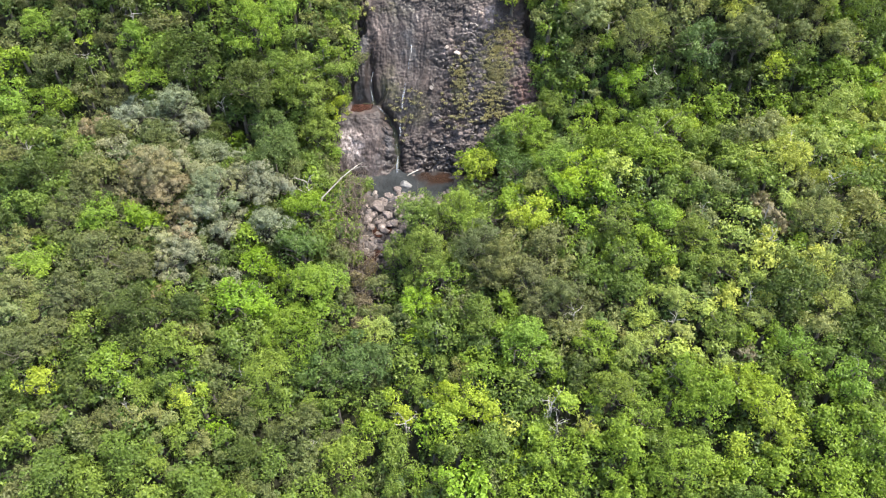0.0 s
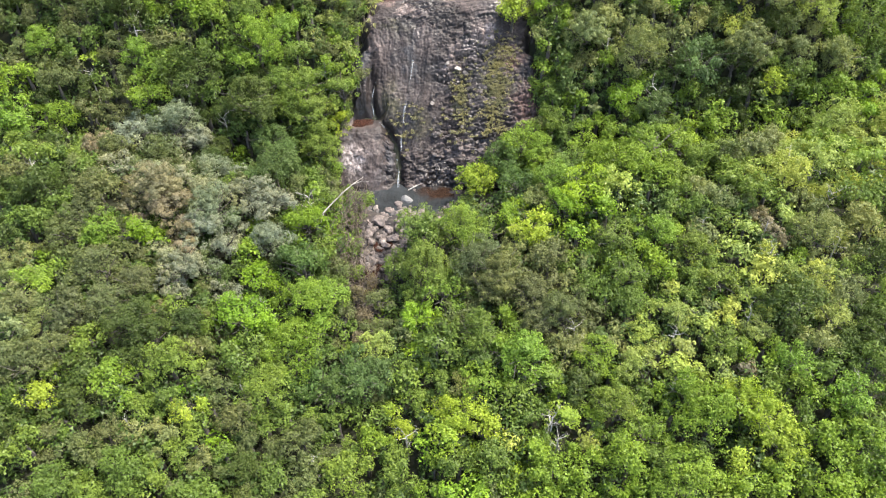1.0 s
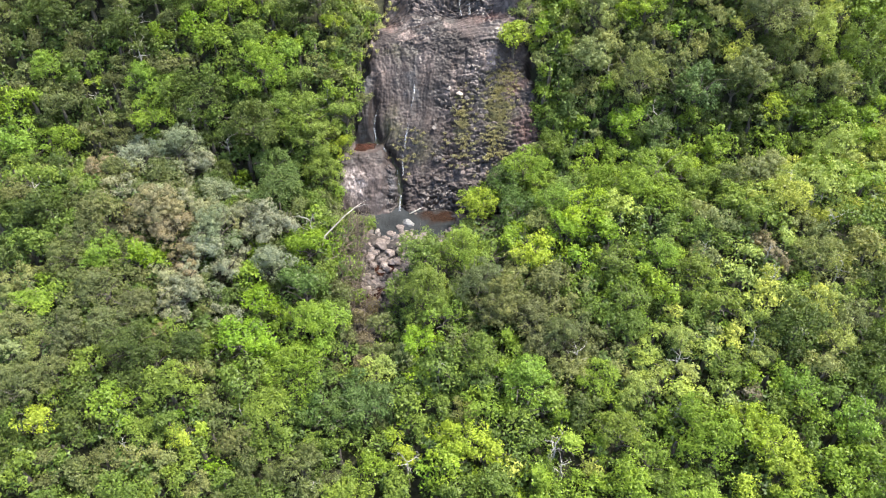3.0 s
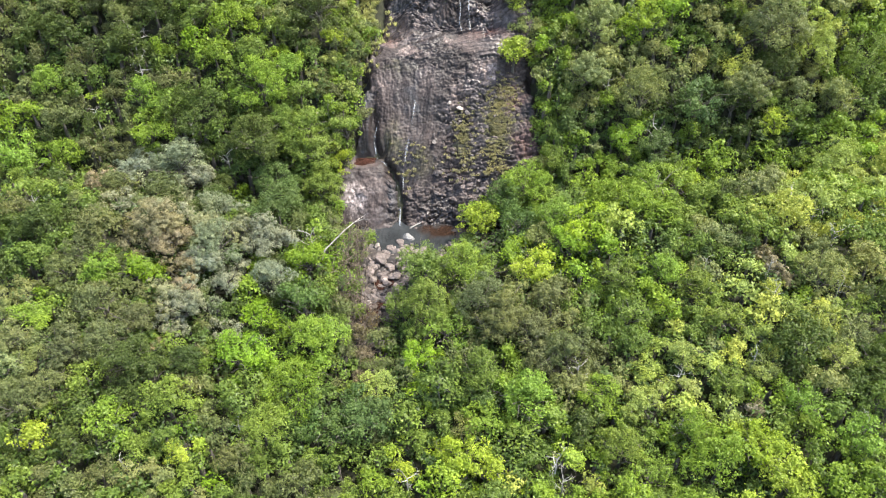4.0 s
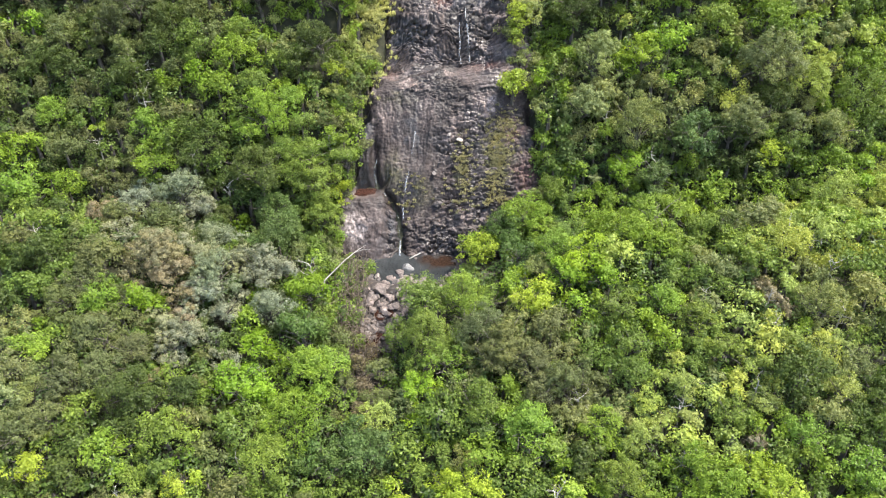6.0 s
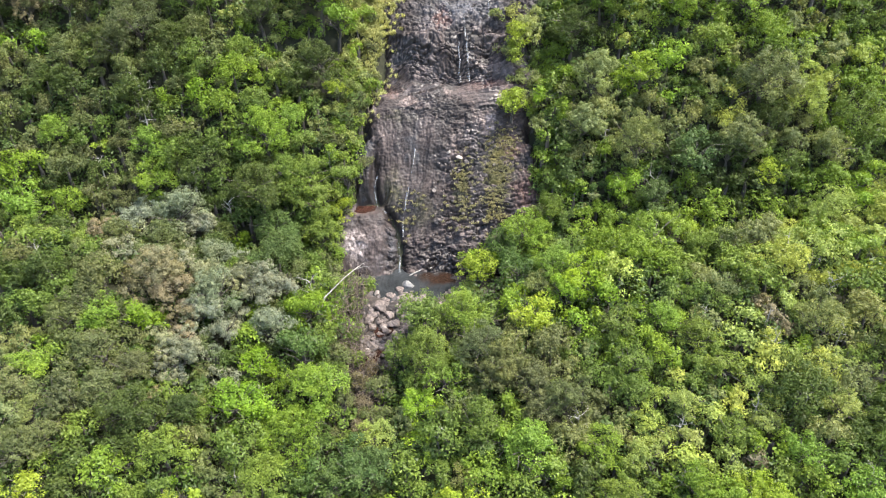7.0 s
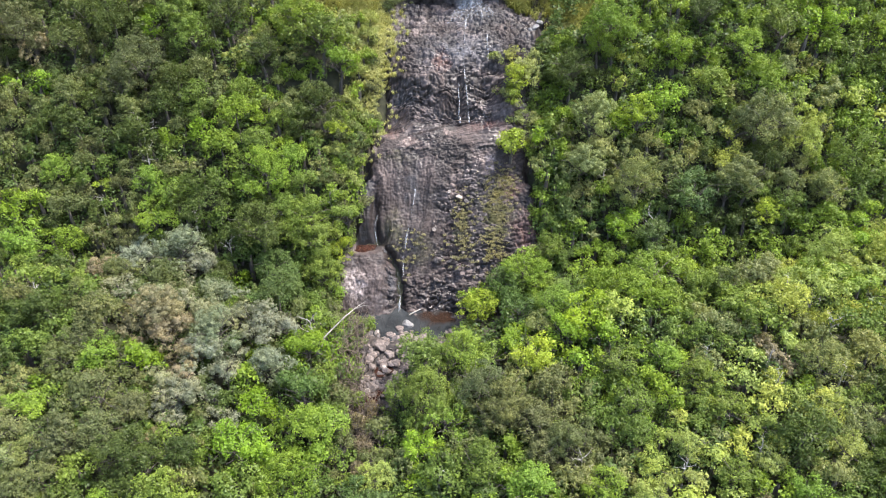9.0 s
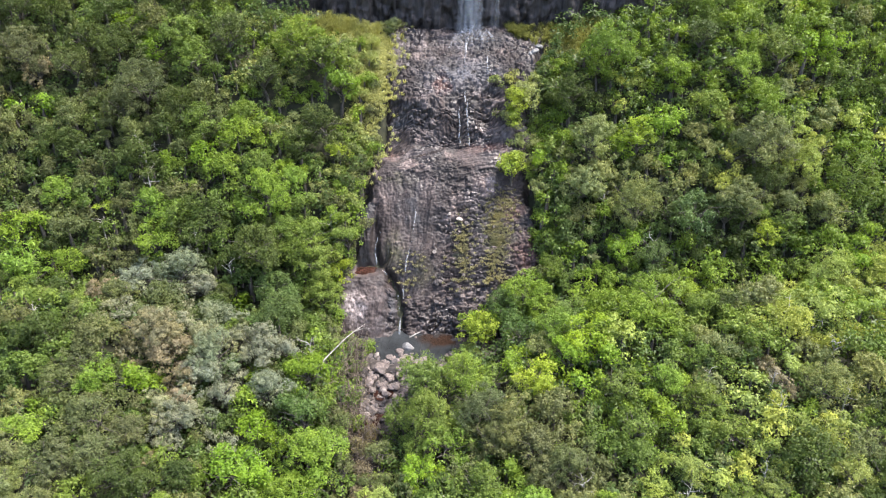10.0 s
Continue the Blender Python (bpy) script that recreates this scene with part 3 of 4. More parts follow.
def tint(colour):
    j = pick.uniform(0.86, 1.15)
    return (colour[0] * j * pick.uniform(0.93, 1.07), colour[1] * j, colour[2] * j * pick.uniform(0.82, 1.12), 1.0)


def size_class(r):
    return min(range(4), key=lambda i: abs(SIZES[i] - r))


def tree(x, y, r, sort, kind, sink=0.0, label=""):
    """One tree standing on the forest floor: trunk and crown."""
    colour, kinds, text = SORTS[sort]
    si = size_class(r)
    f = r / SIZES[si]
    k = pick.randrange(3 if kind in ("broad", "dome") else 2)
    top = new("tree")
    top.location, top.rotation_euler[2] = (x, y, float(land(x, y)) - sink), pick.uniform(0, 6.28)
    tagged(top, label or text, "tree", "forest trees")
    tr = new("trunk", TRUNKS[si, pick.randrange(2)])
    tr.parent, tr.scale = top, (f, f, crown_height(r) / crown_height(SIZES[si]))
    cr = new("crown", CROWNS[kind, si, k])
    cr.parent, cr.location, cr.scale = top, (0, 0, crown_height(r)), (f * pick.uniform(0.92, 1.1), f, f * pick.uniform(0.95, 1.2))
    cr.color = tint(colour)
    return top


def spot_taken(x, y, z, r, share):
    return any((x - a) ** 2 + (y - b) ** 2 + (z - e) ** 2 < (share * (r + c)) ** 2 for a, b, e, c in PLANTED)


def book(x, y, r, room=1.0):
    PLANTED.append((x, y, float(land(x, y)) + crown_height(r), r * room))


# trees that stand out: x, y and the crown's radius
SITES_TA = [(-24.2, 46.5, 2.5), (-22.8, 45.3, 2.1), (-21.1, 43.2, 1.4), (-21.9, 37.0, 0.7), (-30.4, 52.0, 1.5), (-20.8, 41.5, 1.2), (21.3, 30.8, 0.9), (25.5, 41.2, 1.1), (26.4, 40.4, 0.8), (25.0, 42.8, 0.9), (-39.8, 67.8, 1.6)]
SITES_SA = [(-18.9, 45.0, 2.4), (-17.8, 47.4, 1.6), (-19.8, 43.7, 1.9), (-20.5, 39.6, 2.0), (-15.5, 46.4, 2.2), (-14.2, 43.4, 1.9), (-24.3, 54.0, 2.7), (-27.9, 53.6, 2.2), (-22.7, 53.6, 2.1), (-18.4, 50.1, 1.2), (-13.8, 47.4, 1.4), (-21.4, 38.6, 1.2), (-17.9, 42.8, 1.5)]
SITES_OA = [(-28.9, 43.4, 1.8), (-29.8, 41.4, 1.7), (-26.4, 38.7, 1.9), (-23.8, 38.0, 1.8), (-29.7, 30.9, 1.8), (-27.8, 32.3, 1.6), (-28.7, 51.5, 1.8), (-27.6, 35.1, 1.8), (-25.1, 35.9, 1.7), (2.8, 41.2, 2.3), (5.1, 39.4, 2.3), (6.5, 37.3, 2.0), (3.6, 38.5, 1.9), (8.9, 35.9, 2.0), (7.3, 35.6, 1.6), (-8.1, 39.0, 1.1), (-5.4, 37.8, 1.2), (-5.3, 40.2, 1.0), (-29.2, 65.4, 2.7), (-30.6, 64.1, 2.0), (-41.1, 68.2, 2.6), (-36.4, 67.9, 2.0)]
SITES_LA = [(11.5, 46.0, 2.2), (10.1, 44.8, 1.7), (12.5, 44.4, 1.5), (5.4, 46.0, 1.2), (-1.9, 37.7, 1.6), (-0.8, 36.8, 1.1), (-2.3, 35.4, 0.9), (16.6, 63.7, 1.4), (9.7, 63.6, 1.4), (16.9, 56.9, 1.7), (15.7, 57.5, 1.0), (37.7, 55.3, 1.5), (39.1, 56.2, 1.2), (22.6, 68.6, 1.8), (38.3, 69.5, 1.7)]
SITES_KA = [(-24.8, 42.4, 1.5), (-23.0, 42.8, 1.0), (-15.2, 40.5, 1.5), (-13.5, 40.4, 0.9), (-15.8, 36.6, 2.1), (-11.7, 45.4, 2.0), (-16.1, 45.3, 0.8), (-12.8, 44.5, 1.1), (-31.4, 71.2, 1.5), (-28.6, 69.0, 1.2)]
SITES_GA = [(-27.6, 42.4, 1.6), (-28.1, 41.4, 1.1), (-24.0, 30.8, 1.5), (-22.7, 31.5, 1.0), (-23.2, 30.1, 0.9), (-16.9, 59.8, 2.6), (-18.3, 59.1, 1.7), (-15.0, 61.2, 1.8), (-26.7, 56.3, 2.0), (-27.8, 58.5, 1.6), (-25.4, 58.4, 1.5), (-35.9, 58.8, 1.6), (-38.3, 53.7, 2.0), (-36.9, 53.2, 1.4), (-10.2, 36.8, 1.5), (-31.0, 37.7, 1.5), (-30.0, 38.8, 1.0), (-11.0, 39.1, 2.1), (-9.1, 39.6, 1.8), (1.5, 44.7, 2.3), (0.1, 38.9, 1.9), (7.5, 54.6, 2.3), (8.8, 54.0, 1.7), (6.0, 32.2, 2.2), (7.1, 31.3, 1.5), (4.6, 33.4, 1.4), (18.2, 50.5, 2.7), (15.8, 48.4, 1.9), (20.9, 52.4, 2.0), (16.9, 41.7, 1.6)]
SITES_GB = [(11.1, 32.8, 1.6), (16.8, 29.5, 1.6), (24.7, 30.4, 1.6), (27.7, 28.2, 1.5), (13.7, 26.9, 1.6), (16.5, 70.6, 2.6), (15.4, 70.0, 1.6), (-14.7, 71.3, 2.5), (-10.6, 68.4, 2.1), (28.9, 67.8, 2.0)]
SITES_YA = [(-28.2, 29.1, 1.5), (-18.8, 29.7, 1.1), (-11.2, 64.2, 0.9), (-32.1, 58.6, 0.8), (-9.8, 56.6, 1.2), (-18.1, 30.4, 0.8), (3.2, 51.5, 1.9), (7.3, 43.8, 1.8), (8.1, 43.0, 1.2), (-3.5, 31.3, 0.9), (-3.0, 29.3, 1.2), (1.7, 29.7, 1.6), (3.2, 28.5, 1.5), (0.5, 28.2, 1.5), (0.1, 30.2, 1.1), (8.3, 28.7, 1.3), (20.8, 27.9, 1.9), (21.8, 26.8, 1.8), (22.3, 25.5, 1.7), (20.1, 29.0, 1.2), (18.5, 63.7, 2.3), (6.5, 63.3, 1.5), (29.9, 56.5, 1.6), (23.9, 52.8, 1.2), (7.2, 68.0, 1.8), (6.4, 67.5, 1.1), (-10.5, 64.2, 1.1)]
# right of the slab, olive trees set paler for the brighter light there
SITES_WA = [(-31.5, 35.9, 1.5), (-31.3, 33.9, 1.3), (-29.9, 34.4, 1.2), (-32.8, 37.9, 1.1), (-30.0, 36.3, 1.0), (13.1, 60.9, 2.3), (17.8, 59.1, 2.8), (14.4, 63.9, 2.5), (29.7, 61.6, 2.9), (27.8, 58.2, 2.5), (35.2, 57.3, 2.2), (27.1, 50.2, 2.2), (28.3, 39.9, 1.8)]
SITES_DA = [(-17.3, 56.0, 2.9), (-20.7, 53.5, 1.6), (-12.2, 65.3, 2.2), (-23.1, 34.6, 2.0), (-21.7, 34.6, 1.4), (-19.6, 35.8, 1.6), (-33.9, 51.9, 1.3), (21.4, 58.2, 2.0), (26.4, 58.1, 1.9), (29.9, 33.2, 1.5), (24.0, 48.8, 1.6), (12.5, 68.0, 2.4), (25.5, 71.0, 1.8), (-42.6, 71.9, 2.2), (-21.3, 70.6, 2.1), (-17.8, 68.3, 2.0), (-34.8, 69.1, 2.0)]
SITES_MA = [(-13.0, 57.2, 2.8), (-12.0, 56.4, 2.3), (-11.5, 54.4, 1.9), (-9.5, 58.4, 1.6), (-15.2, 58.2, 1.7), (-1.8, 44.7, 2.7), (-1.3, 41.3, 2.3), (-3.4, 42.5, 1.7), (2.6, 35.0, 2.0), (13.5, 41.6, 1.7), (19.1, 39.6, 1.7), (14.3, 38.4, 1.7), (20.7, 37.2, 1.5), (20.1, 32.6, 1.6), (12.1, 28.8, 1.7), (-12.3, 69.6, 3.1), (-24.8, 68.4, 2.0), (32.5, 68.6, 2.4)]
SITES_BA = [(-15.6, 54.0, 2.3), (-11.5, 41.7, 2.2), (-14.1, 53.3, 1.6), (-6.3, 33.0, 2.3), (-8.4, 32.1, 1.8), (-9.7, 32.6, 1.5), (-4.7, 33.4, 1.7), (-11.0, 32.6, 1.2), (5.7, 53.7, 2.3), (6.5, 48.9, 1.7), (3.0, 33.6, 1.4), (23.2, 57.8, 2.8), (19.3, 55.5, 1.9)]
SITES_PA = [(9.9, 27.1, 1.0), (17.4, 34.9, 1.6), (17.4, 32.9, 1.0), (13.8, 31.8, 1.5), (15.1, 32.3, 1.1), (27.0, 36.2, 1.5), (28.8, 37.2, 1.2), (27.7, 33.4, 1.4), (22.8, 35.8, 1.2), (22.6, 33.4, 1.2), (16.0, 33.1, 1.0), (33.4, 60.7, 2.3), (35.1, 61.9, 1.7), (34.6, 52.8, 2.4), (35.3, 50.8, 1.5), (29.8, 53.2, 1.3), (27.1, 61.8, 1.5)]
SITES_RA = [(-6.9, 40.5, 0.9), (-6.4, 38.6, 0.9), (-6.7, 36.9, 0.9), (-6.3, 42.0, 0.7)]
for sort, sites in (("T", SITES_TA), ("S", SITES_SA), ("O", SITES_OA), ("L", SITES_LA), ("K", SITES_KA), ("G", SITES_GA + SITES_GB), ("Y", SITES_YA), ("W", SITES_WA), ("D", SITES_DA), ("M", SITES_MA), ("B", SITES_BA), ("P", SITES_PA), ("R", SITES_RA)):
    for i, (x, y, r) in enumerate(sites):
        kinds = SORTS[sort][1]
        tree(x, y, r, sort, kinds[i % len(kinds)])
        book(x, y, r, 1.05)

BUSHES = [(-8.0, 66.5, 0.8), (-7.6, 68.5, 0.7), (-7.4, 70.5, 0.7), (-8.6, 64.5, 0.8), (-9.4, 63.0, 0.9), (-7.2, 72.6, 0.6), (8.1, 68.8, 1.9), (6.7, 68.0, 1.4), (6.9, 64.4, 1.4), (5.3, 70.9, 0.8), (6.9, 71.2, 1.0), (3.6, 53.8, 2.0), (8.6, 64.2, 1.4), (-7.7, 60.4, 0.9), (-10.6, 64.8, 1.5), (-7.7, 51.2, 1.0), (-8.0, 49.5, 0.9), (-7.4, 52.7, 0.7), (2.3, 50.3, 1.2), (-8.6, 52.0, 1.1), (-5.8, 78.4, 1.0), (-4.9, 78.9, 0.7), (9.4, 62.6, 1.3), (9.2, 66.0, 1.4), (9.0, 70.6, 1.3), (7.6, 66.4, 1.2), (-11.0, 61.5, 1.3), (-10.9, 58.6, 1.1), (-8.0, 45.6, 0.9), (-7.9, 43.4, 1.0), (-8.3, 47.4, 0.7)]
for x, y, r in BUSHES:
    sort = ("L" if x > 3 else "M") if y < 60 else ("F" if x > 0 else "O")
    tree(x, y, r, sort, "broad" if y < 60 else ("lace" if x > 0 else "fine"), crown_height(r) - 0.7 * r, "low yellow-green bush leaning over the rock" if x > 0 else "low olive-green bush leaning over the stream bank")
    PLANTED.append((x, y, float(land(x, y)) + 0.7 * r, r))


def in_sight(x, y, margin):
    away = math.hypot(y, EYE - float(land(x, y)) - 6)
    return abs(x) < margin + 0.645 * away


def clear_of_stream_view(x, y, r):
    """Keeps the camera's view of the stream, the pool, the slab and the cliff foot open."""
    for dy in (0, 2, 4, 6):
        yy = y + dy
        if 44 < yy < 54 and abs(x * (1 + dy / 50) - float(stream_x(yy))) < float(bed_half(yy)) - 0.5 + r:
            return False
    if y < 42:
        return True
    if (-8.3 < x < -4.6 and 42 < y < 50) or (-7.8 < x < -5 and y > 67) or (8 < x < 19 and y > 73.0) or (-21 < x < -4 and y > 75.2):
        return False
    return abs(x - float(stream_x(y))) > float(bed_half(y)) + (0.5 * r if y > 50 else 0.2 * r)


# which sorts show where in the camera's view: two letters for each cell, from the top down, from left to right
# right-hand cells hold paler sorts: brighter light there is put into leaf colour
WOOD_VIEW_MAP = [
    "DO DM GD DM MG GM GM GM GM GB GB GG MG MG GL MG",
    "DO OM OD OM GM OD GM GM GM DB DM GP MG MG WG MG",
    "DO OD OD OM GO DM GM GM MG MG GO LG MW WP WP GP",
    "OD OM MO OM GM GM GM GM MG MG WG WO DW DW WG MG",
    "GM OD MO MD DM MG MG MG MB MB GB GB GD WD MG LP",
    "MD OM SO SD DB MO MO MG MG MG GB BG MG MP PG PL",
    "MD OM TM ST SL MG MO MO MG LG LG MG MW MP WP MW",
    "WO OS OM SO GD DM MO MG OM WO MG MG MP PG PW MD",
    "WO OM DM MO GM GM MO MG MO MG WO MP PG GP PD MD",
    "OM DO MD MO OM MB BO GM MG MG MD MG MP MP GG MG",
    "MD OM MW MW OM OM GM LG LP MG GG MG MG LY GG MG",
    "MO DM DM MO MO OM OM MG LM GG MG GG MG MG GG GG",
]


def wood_sort_in_view(x, y, z, chance):
    """The sort of tree set for a place by its bearing and dip from the camera."""
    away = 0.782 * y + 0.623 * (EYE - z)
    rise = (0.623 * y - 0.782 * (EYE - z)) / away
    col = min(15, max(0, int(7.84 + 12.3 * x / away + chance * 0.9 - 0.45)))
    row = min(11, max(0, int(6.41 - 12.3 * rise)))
    return WOOD_VIEW_MAP[row].split()[col]


fill = random.Random(11)
SPECS = []
for n in range(36000):
    x, y = fill.uniform(-60, 60), fill.uniform(14, 79.0)
    if not in_sight(x, y, 2.0):
        continue
    low = (y > 66 and -22 < x < 25) or (y > 61 and -12.5 < x < -5)
    r = fill.uniform(0.7, 1.15) if low else fill.choice((0.9, 1.1, 1.3, 1.5, 1.8, 2.2)) * fill.uniform(0.9, 1.1)
    if not clear_of_stream_view(x, y, r):
        continue
    z = float(land(x, y)) + crown_height(r)
    if spot_taken(x, y, z, r, 0.60):
        continue
    pair = wood_sort_in_view(x, y, z, fill.random())
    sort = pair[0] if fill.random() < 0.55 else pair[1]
    if fill.random() < 0.16:
        sort = fill.choice("MODK" if x < -6 else "MGWP")
    if low and x < -4:
        sort = fill.choice("FGF")
    kind = fill.choice(SORTS[sort][1])
    book(x, y, r)
    SPECS.append((math.hypot(x, (y - 52) * 1.2), x, y, r, sort, kind, crown_height(r) - 0.75 * r if low else 0.0))
for n in range(6000):
    y = fill.uniform(40, 79.2)
    side = fill.choice((-1, 1))
    r = fill.uniform(0.6, 1.1)
    x = float(stream_x(y)) + side * (float(bed_half(y)) + fill.uniform(-0.1, 3.2))
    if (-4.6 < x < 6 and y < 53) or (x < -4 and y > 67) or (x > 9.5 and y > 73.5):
        continue
    sink = crown_height(r) - fill.uniform(0.3, 0.9) * r
    z = float(land(x, y)) + crown_height(r) - sink
    if spot_taken(x, y, z, r, 0.5):
        continue
    PLANTED.append((x, y, z, r))
    sort = fill.choice("GMO" if x < 0 else "GMB")
    SPECS.append((math.hypot(x, (y - 52) * 1.2), x, y, r, sort, "broad" if sort != "O" else "fine", sink))
for n in range(26000):
    x, y = fill.uniform(-50, 50), fill.uniform(15, 78.5)
    r = fill.uniform(0.55, 0.95)
    if not in_sight(x, y, 1.0) or not clear_of_stream_view(x, y, r) or (x < -4 and x > -16 and y > 64):
        continue
    sink = fill.uniform(-0.9, 0.3)
    z = float(land(x, y)) + crown_height(r) - sink
    if spot_taken(x, y, z, r, 0.66):
        continue
    PLANTED.append((x, y, z, r))
    sort = fill.choice(wood_sort_in_view(x, y, z, fill.random()).replace("S", "O").replace("T", "O"))
    SPECS.append((math.hypot(x, (y - 52) * 1.2), x, y, r, sort, fill.choice(SORTS[sort][1]), sink))
SPECS.sort()
SINGLE = 90
for d, x, y, r, sort, kind, sink in SPECS[:SINGLE]:
    tree(x, y, r, sort, kind, sink)


def mesh_arrays(me):
    co = np.zeros(len(me.vertices) * 3, dtype=np.float32)
    me.vertices.foreach_get("co", co)
    lo = np.zeros(len(me.loops), dtype=np.int32)
    me.loops.foreach_get("vertex_index", lo)
    return co.reshape(-1, 3), lo.reshape(len(me.polygons), -1)


ARRAYS = {}


def woods(colour, specs, label):
    """The rest of the wood, tree by tree in one piece: leaves, and the trunks under them."""
    made = {}
    for d, x, y, r, sort, kind, sink in specs:
        si = size_class(r)
        a, g = r / SIZES[si], pick.uniform(0, 6.28)
        turn = np.array([[math.cos(g), -math.sin(g), 0], [math.sin(g), math.cos(g), 0], [0, 0, 1]])
        k = pick.randrange(3 if kind in ("broad", "dome") else 2)
        for what, key, lift in (("leaves", CROWNS[kind, si, k], crown_height(r)), ("trunks", STEM[si], 0.0)):
            if key not in ARRAYS:
                co, fa = mesh_arrays(key)
                if what == "leaves":
                    keep = np.random.default_rng(len(fa)).random(len(fa)) < 0.54
                    co = co.reshape(-1, 3, 3)[keep]
                    co = (co.mean(1, keepdims=True) + 1.2 * (co - co.mean(1, keepdims=True))).reshape(-1, 3)
                    fa = np.arange(len(co)).reshape(-1, 3)
                ARRAYS[key] = co, fa
            co, fa = ARRAYS[key]
            vs, fs, n = made.setdefault(what, ([], [], [0]))
            vs.append((co * [a, a, a * 1.1]) @ turn.T + [x, y, float(land(x, y)) - sink + lift])
            fs.append(fa + n[0])
            n[0] += len(co)
    top = new("woods", solid("woods", np.concatenate(made["leaves"][0]), np.concatenate(made["leaves"][1]), LEAF))
    top.color = colour
    tagged(top, label, "woods", kind="stuff")
    t = new("trunks", solid("trunks", np.concatenate(made["trunks"][0]), np.concatenate(made["trunks"][1]), BARK, True))
    t.parent = top


WOOD_WORDS = {"S": "silvery grey-green trees of the closed forest", "T": "tan flowering trees of the closed forest", "L": "lime-green trees of the closed forest", "K": "vivid deep green trees of the closed forest", "Y": "yellow-green trees of the closed forest", "P": "pale feathery trees of the closed forest", "W": "pale grey-green trees of the closed forest", "G": "fresh green trees of the closed forest", "M": "mid-green broadleaf trees of the closed forest", "O": "olive-green ragged trees of the closed forest", "B": "bluish-green trees of the closed forest", "D": "dark green rounded trees of the closed forest", "F": "yellow-green low shrubs of the upper bank"}
for sort, label in WOOD_WORDS.items():
    rest = [q for q in SPECS[SINGLE:] if q[4] == sort]
    for k in range(3):
        if rest[k::3]:
            woods(tint(SORTS[sort][0]), rest[k::3], label)
C_MID = SORTS["M"][0]


def undergrowth():
    """Leafy ground cover under and between the trees."""
    rng = np.random.default_rng(4)
    vs, fs, n = [], [], 0
    while len(vs) < 4600:
        x, y = rng.uniform(-58, 58), rng.uniform(14, 79.3)
        if not in_sight(x, y, 2.0) or abs(x - float(stream_x(y))) < float(bed_half(y)) + 0.5 or (y > 65 and -14 < x < -4):
            continue
        k = 38
        d = unit(rng.normal(size=(k, 3)) + [0, 0, 0.6])
        r = rng.uniform(0.5, 1.1)
        c = d * r * rng.uniform(0.6, 1.1, (k, 1)) + [x, y, float(land(x, y)) + rng.uniform(0.1, 2.2)]
        v, f = leaf_tris(c, unit(0.5 * d + [0, -0.2, 0.6] + 0.4 * rng.normal(size=(k, 3))), rng.uniform(0.2, 0.38, k), rng.uniform(0.14, 0.26, k), rng)
        vs.append(v)
        fs.append(f + n)
        n += len(v)
    ob = new("undergrowth", solid("undergrowth", np.concatenate(vs), np.concatenate(fs), LEAF))
    ob.color = (0.055, 0.092, 0.02, 1)
    tagged(ob, "dense green ground cover under the trees", "undergrowth", kind="stuff")


undergrowth()


def distant_woods():
    """Canopy of the slopes around and of the upland behind the cliff."""
    rng = np.random.default_rng(8)
    vs, fs, n, made = [], [], 0, 0
    while made < 700:
        x, y = rng.uniform(-150, 150), rng.uniform(-70, 190)
        if (10 < y < 83 and in_sight(x, y, 4.0)) or 80 < y < 86 or math.hypot(x, y) < 12:
            continue
        made += 1
        r, k = rng.uniform(2.2, 3.6), 110
        d = unit(rng.normal(size=(k, 3)) + [0, 0, 0.5])
        base = float(ground_height(np.array(x), np.array(y)))
        c = d * r * rng.uniform(0.75, 1.05, (k, 1)) * [1, 1, 0.9] + [x, y, base + 2.0 + r * 0.6]
        v, f = leaf_tris(c, unit(d + 0.3 * rng.normal(size=(k, 3))), rng.uniform(0.7, 1.2, k), rng.uniform(0.6, 0.9, k), rng)
        vs.append(v)
        fs.append(f + n)
        n += len(v)
    ob = new("distant_woods", solid("distant_woods", np.concatenate(vs), np.concatenate(fs), LEAF))
    ob.color = (*C_MID, 1)
    tagged(ob, "closed green forest on the slopes all around", "woods", kind="stuff")


distant_woods()


def grass(name, colour, places, blades, height, label):
    """Tufts of narrow blades, bending over; each place is x, y, spread across, spread ahead, tufts."""
    rng = np.random.default_rng(len(places) + blades)
    vs, fs, n = [], [], 0
    for x, y, sx, sy, tufts in places:
        for _ in range(tufts):
            px, py = x + rng.normal() * sx, y + rng.normal() * sy
            inside = abs(px - float(stream_x(py))) < float(bed_half(py))
            base = np.array([px, py, (rock_at(px, py) if inside and py > 53 else float(land(px, py))) - 0.05])
            for _ in range(blades):
                g = rng.uniform(0, 6.28)
                out = np.array([math.cos(g), math.sin(g) - 0.35, 0]) * height * rng.uniform(0.3, 0.9)
                side = np.array([-math.sin(g), math.cos(g), 0]) * 0.014
                h = height * rng.uniform(0.6, 1.2)
                p0 = base + rng.normal(size=3) * [0.09, 0.09, 0]
                p1, p2 = p0 + out * 0.45 + [0, 0, h * 0.75], p0 + out + [0, 0, h * 0.55]
                vs.append(np.array([p0 - side, p0 + side, p1 + side * 1.3, p1 - side * 1.3, p2, p2]))
                fs.append(np.array([[0, 1, 2, 3], [3, 2, 4, 5]]) + n)
                n += 6
    ob = new(name, solid(name, np.concatenate(vs), np.concatenate(fs), SOFT_LEAF))
    ob.color = (*colour, 1)
    return tagged(ob, label, "grass", kind="stuff")


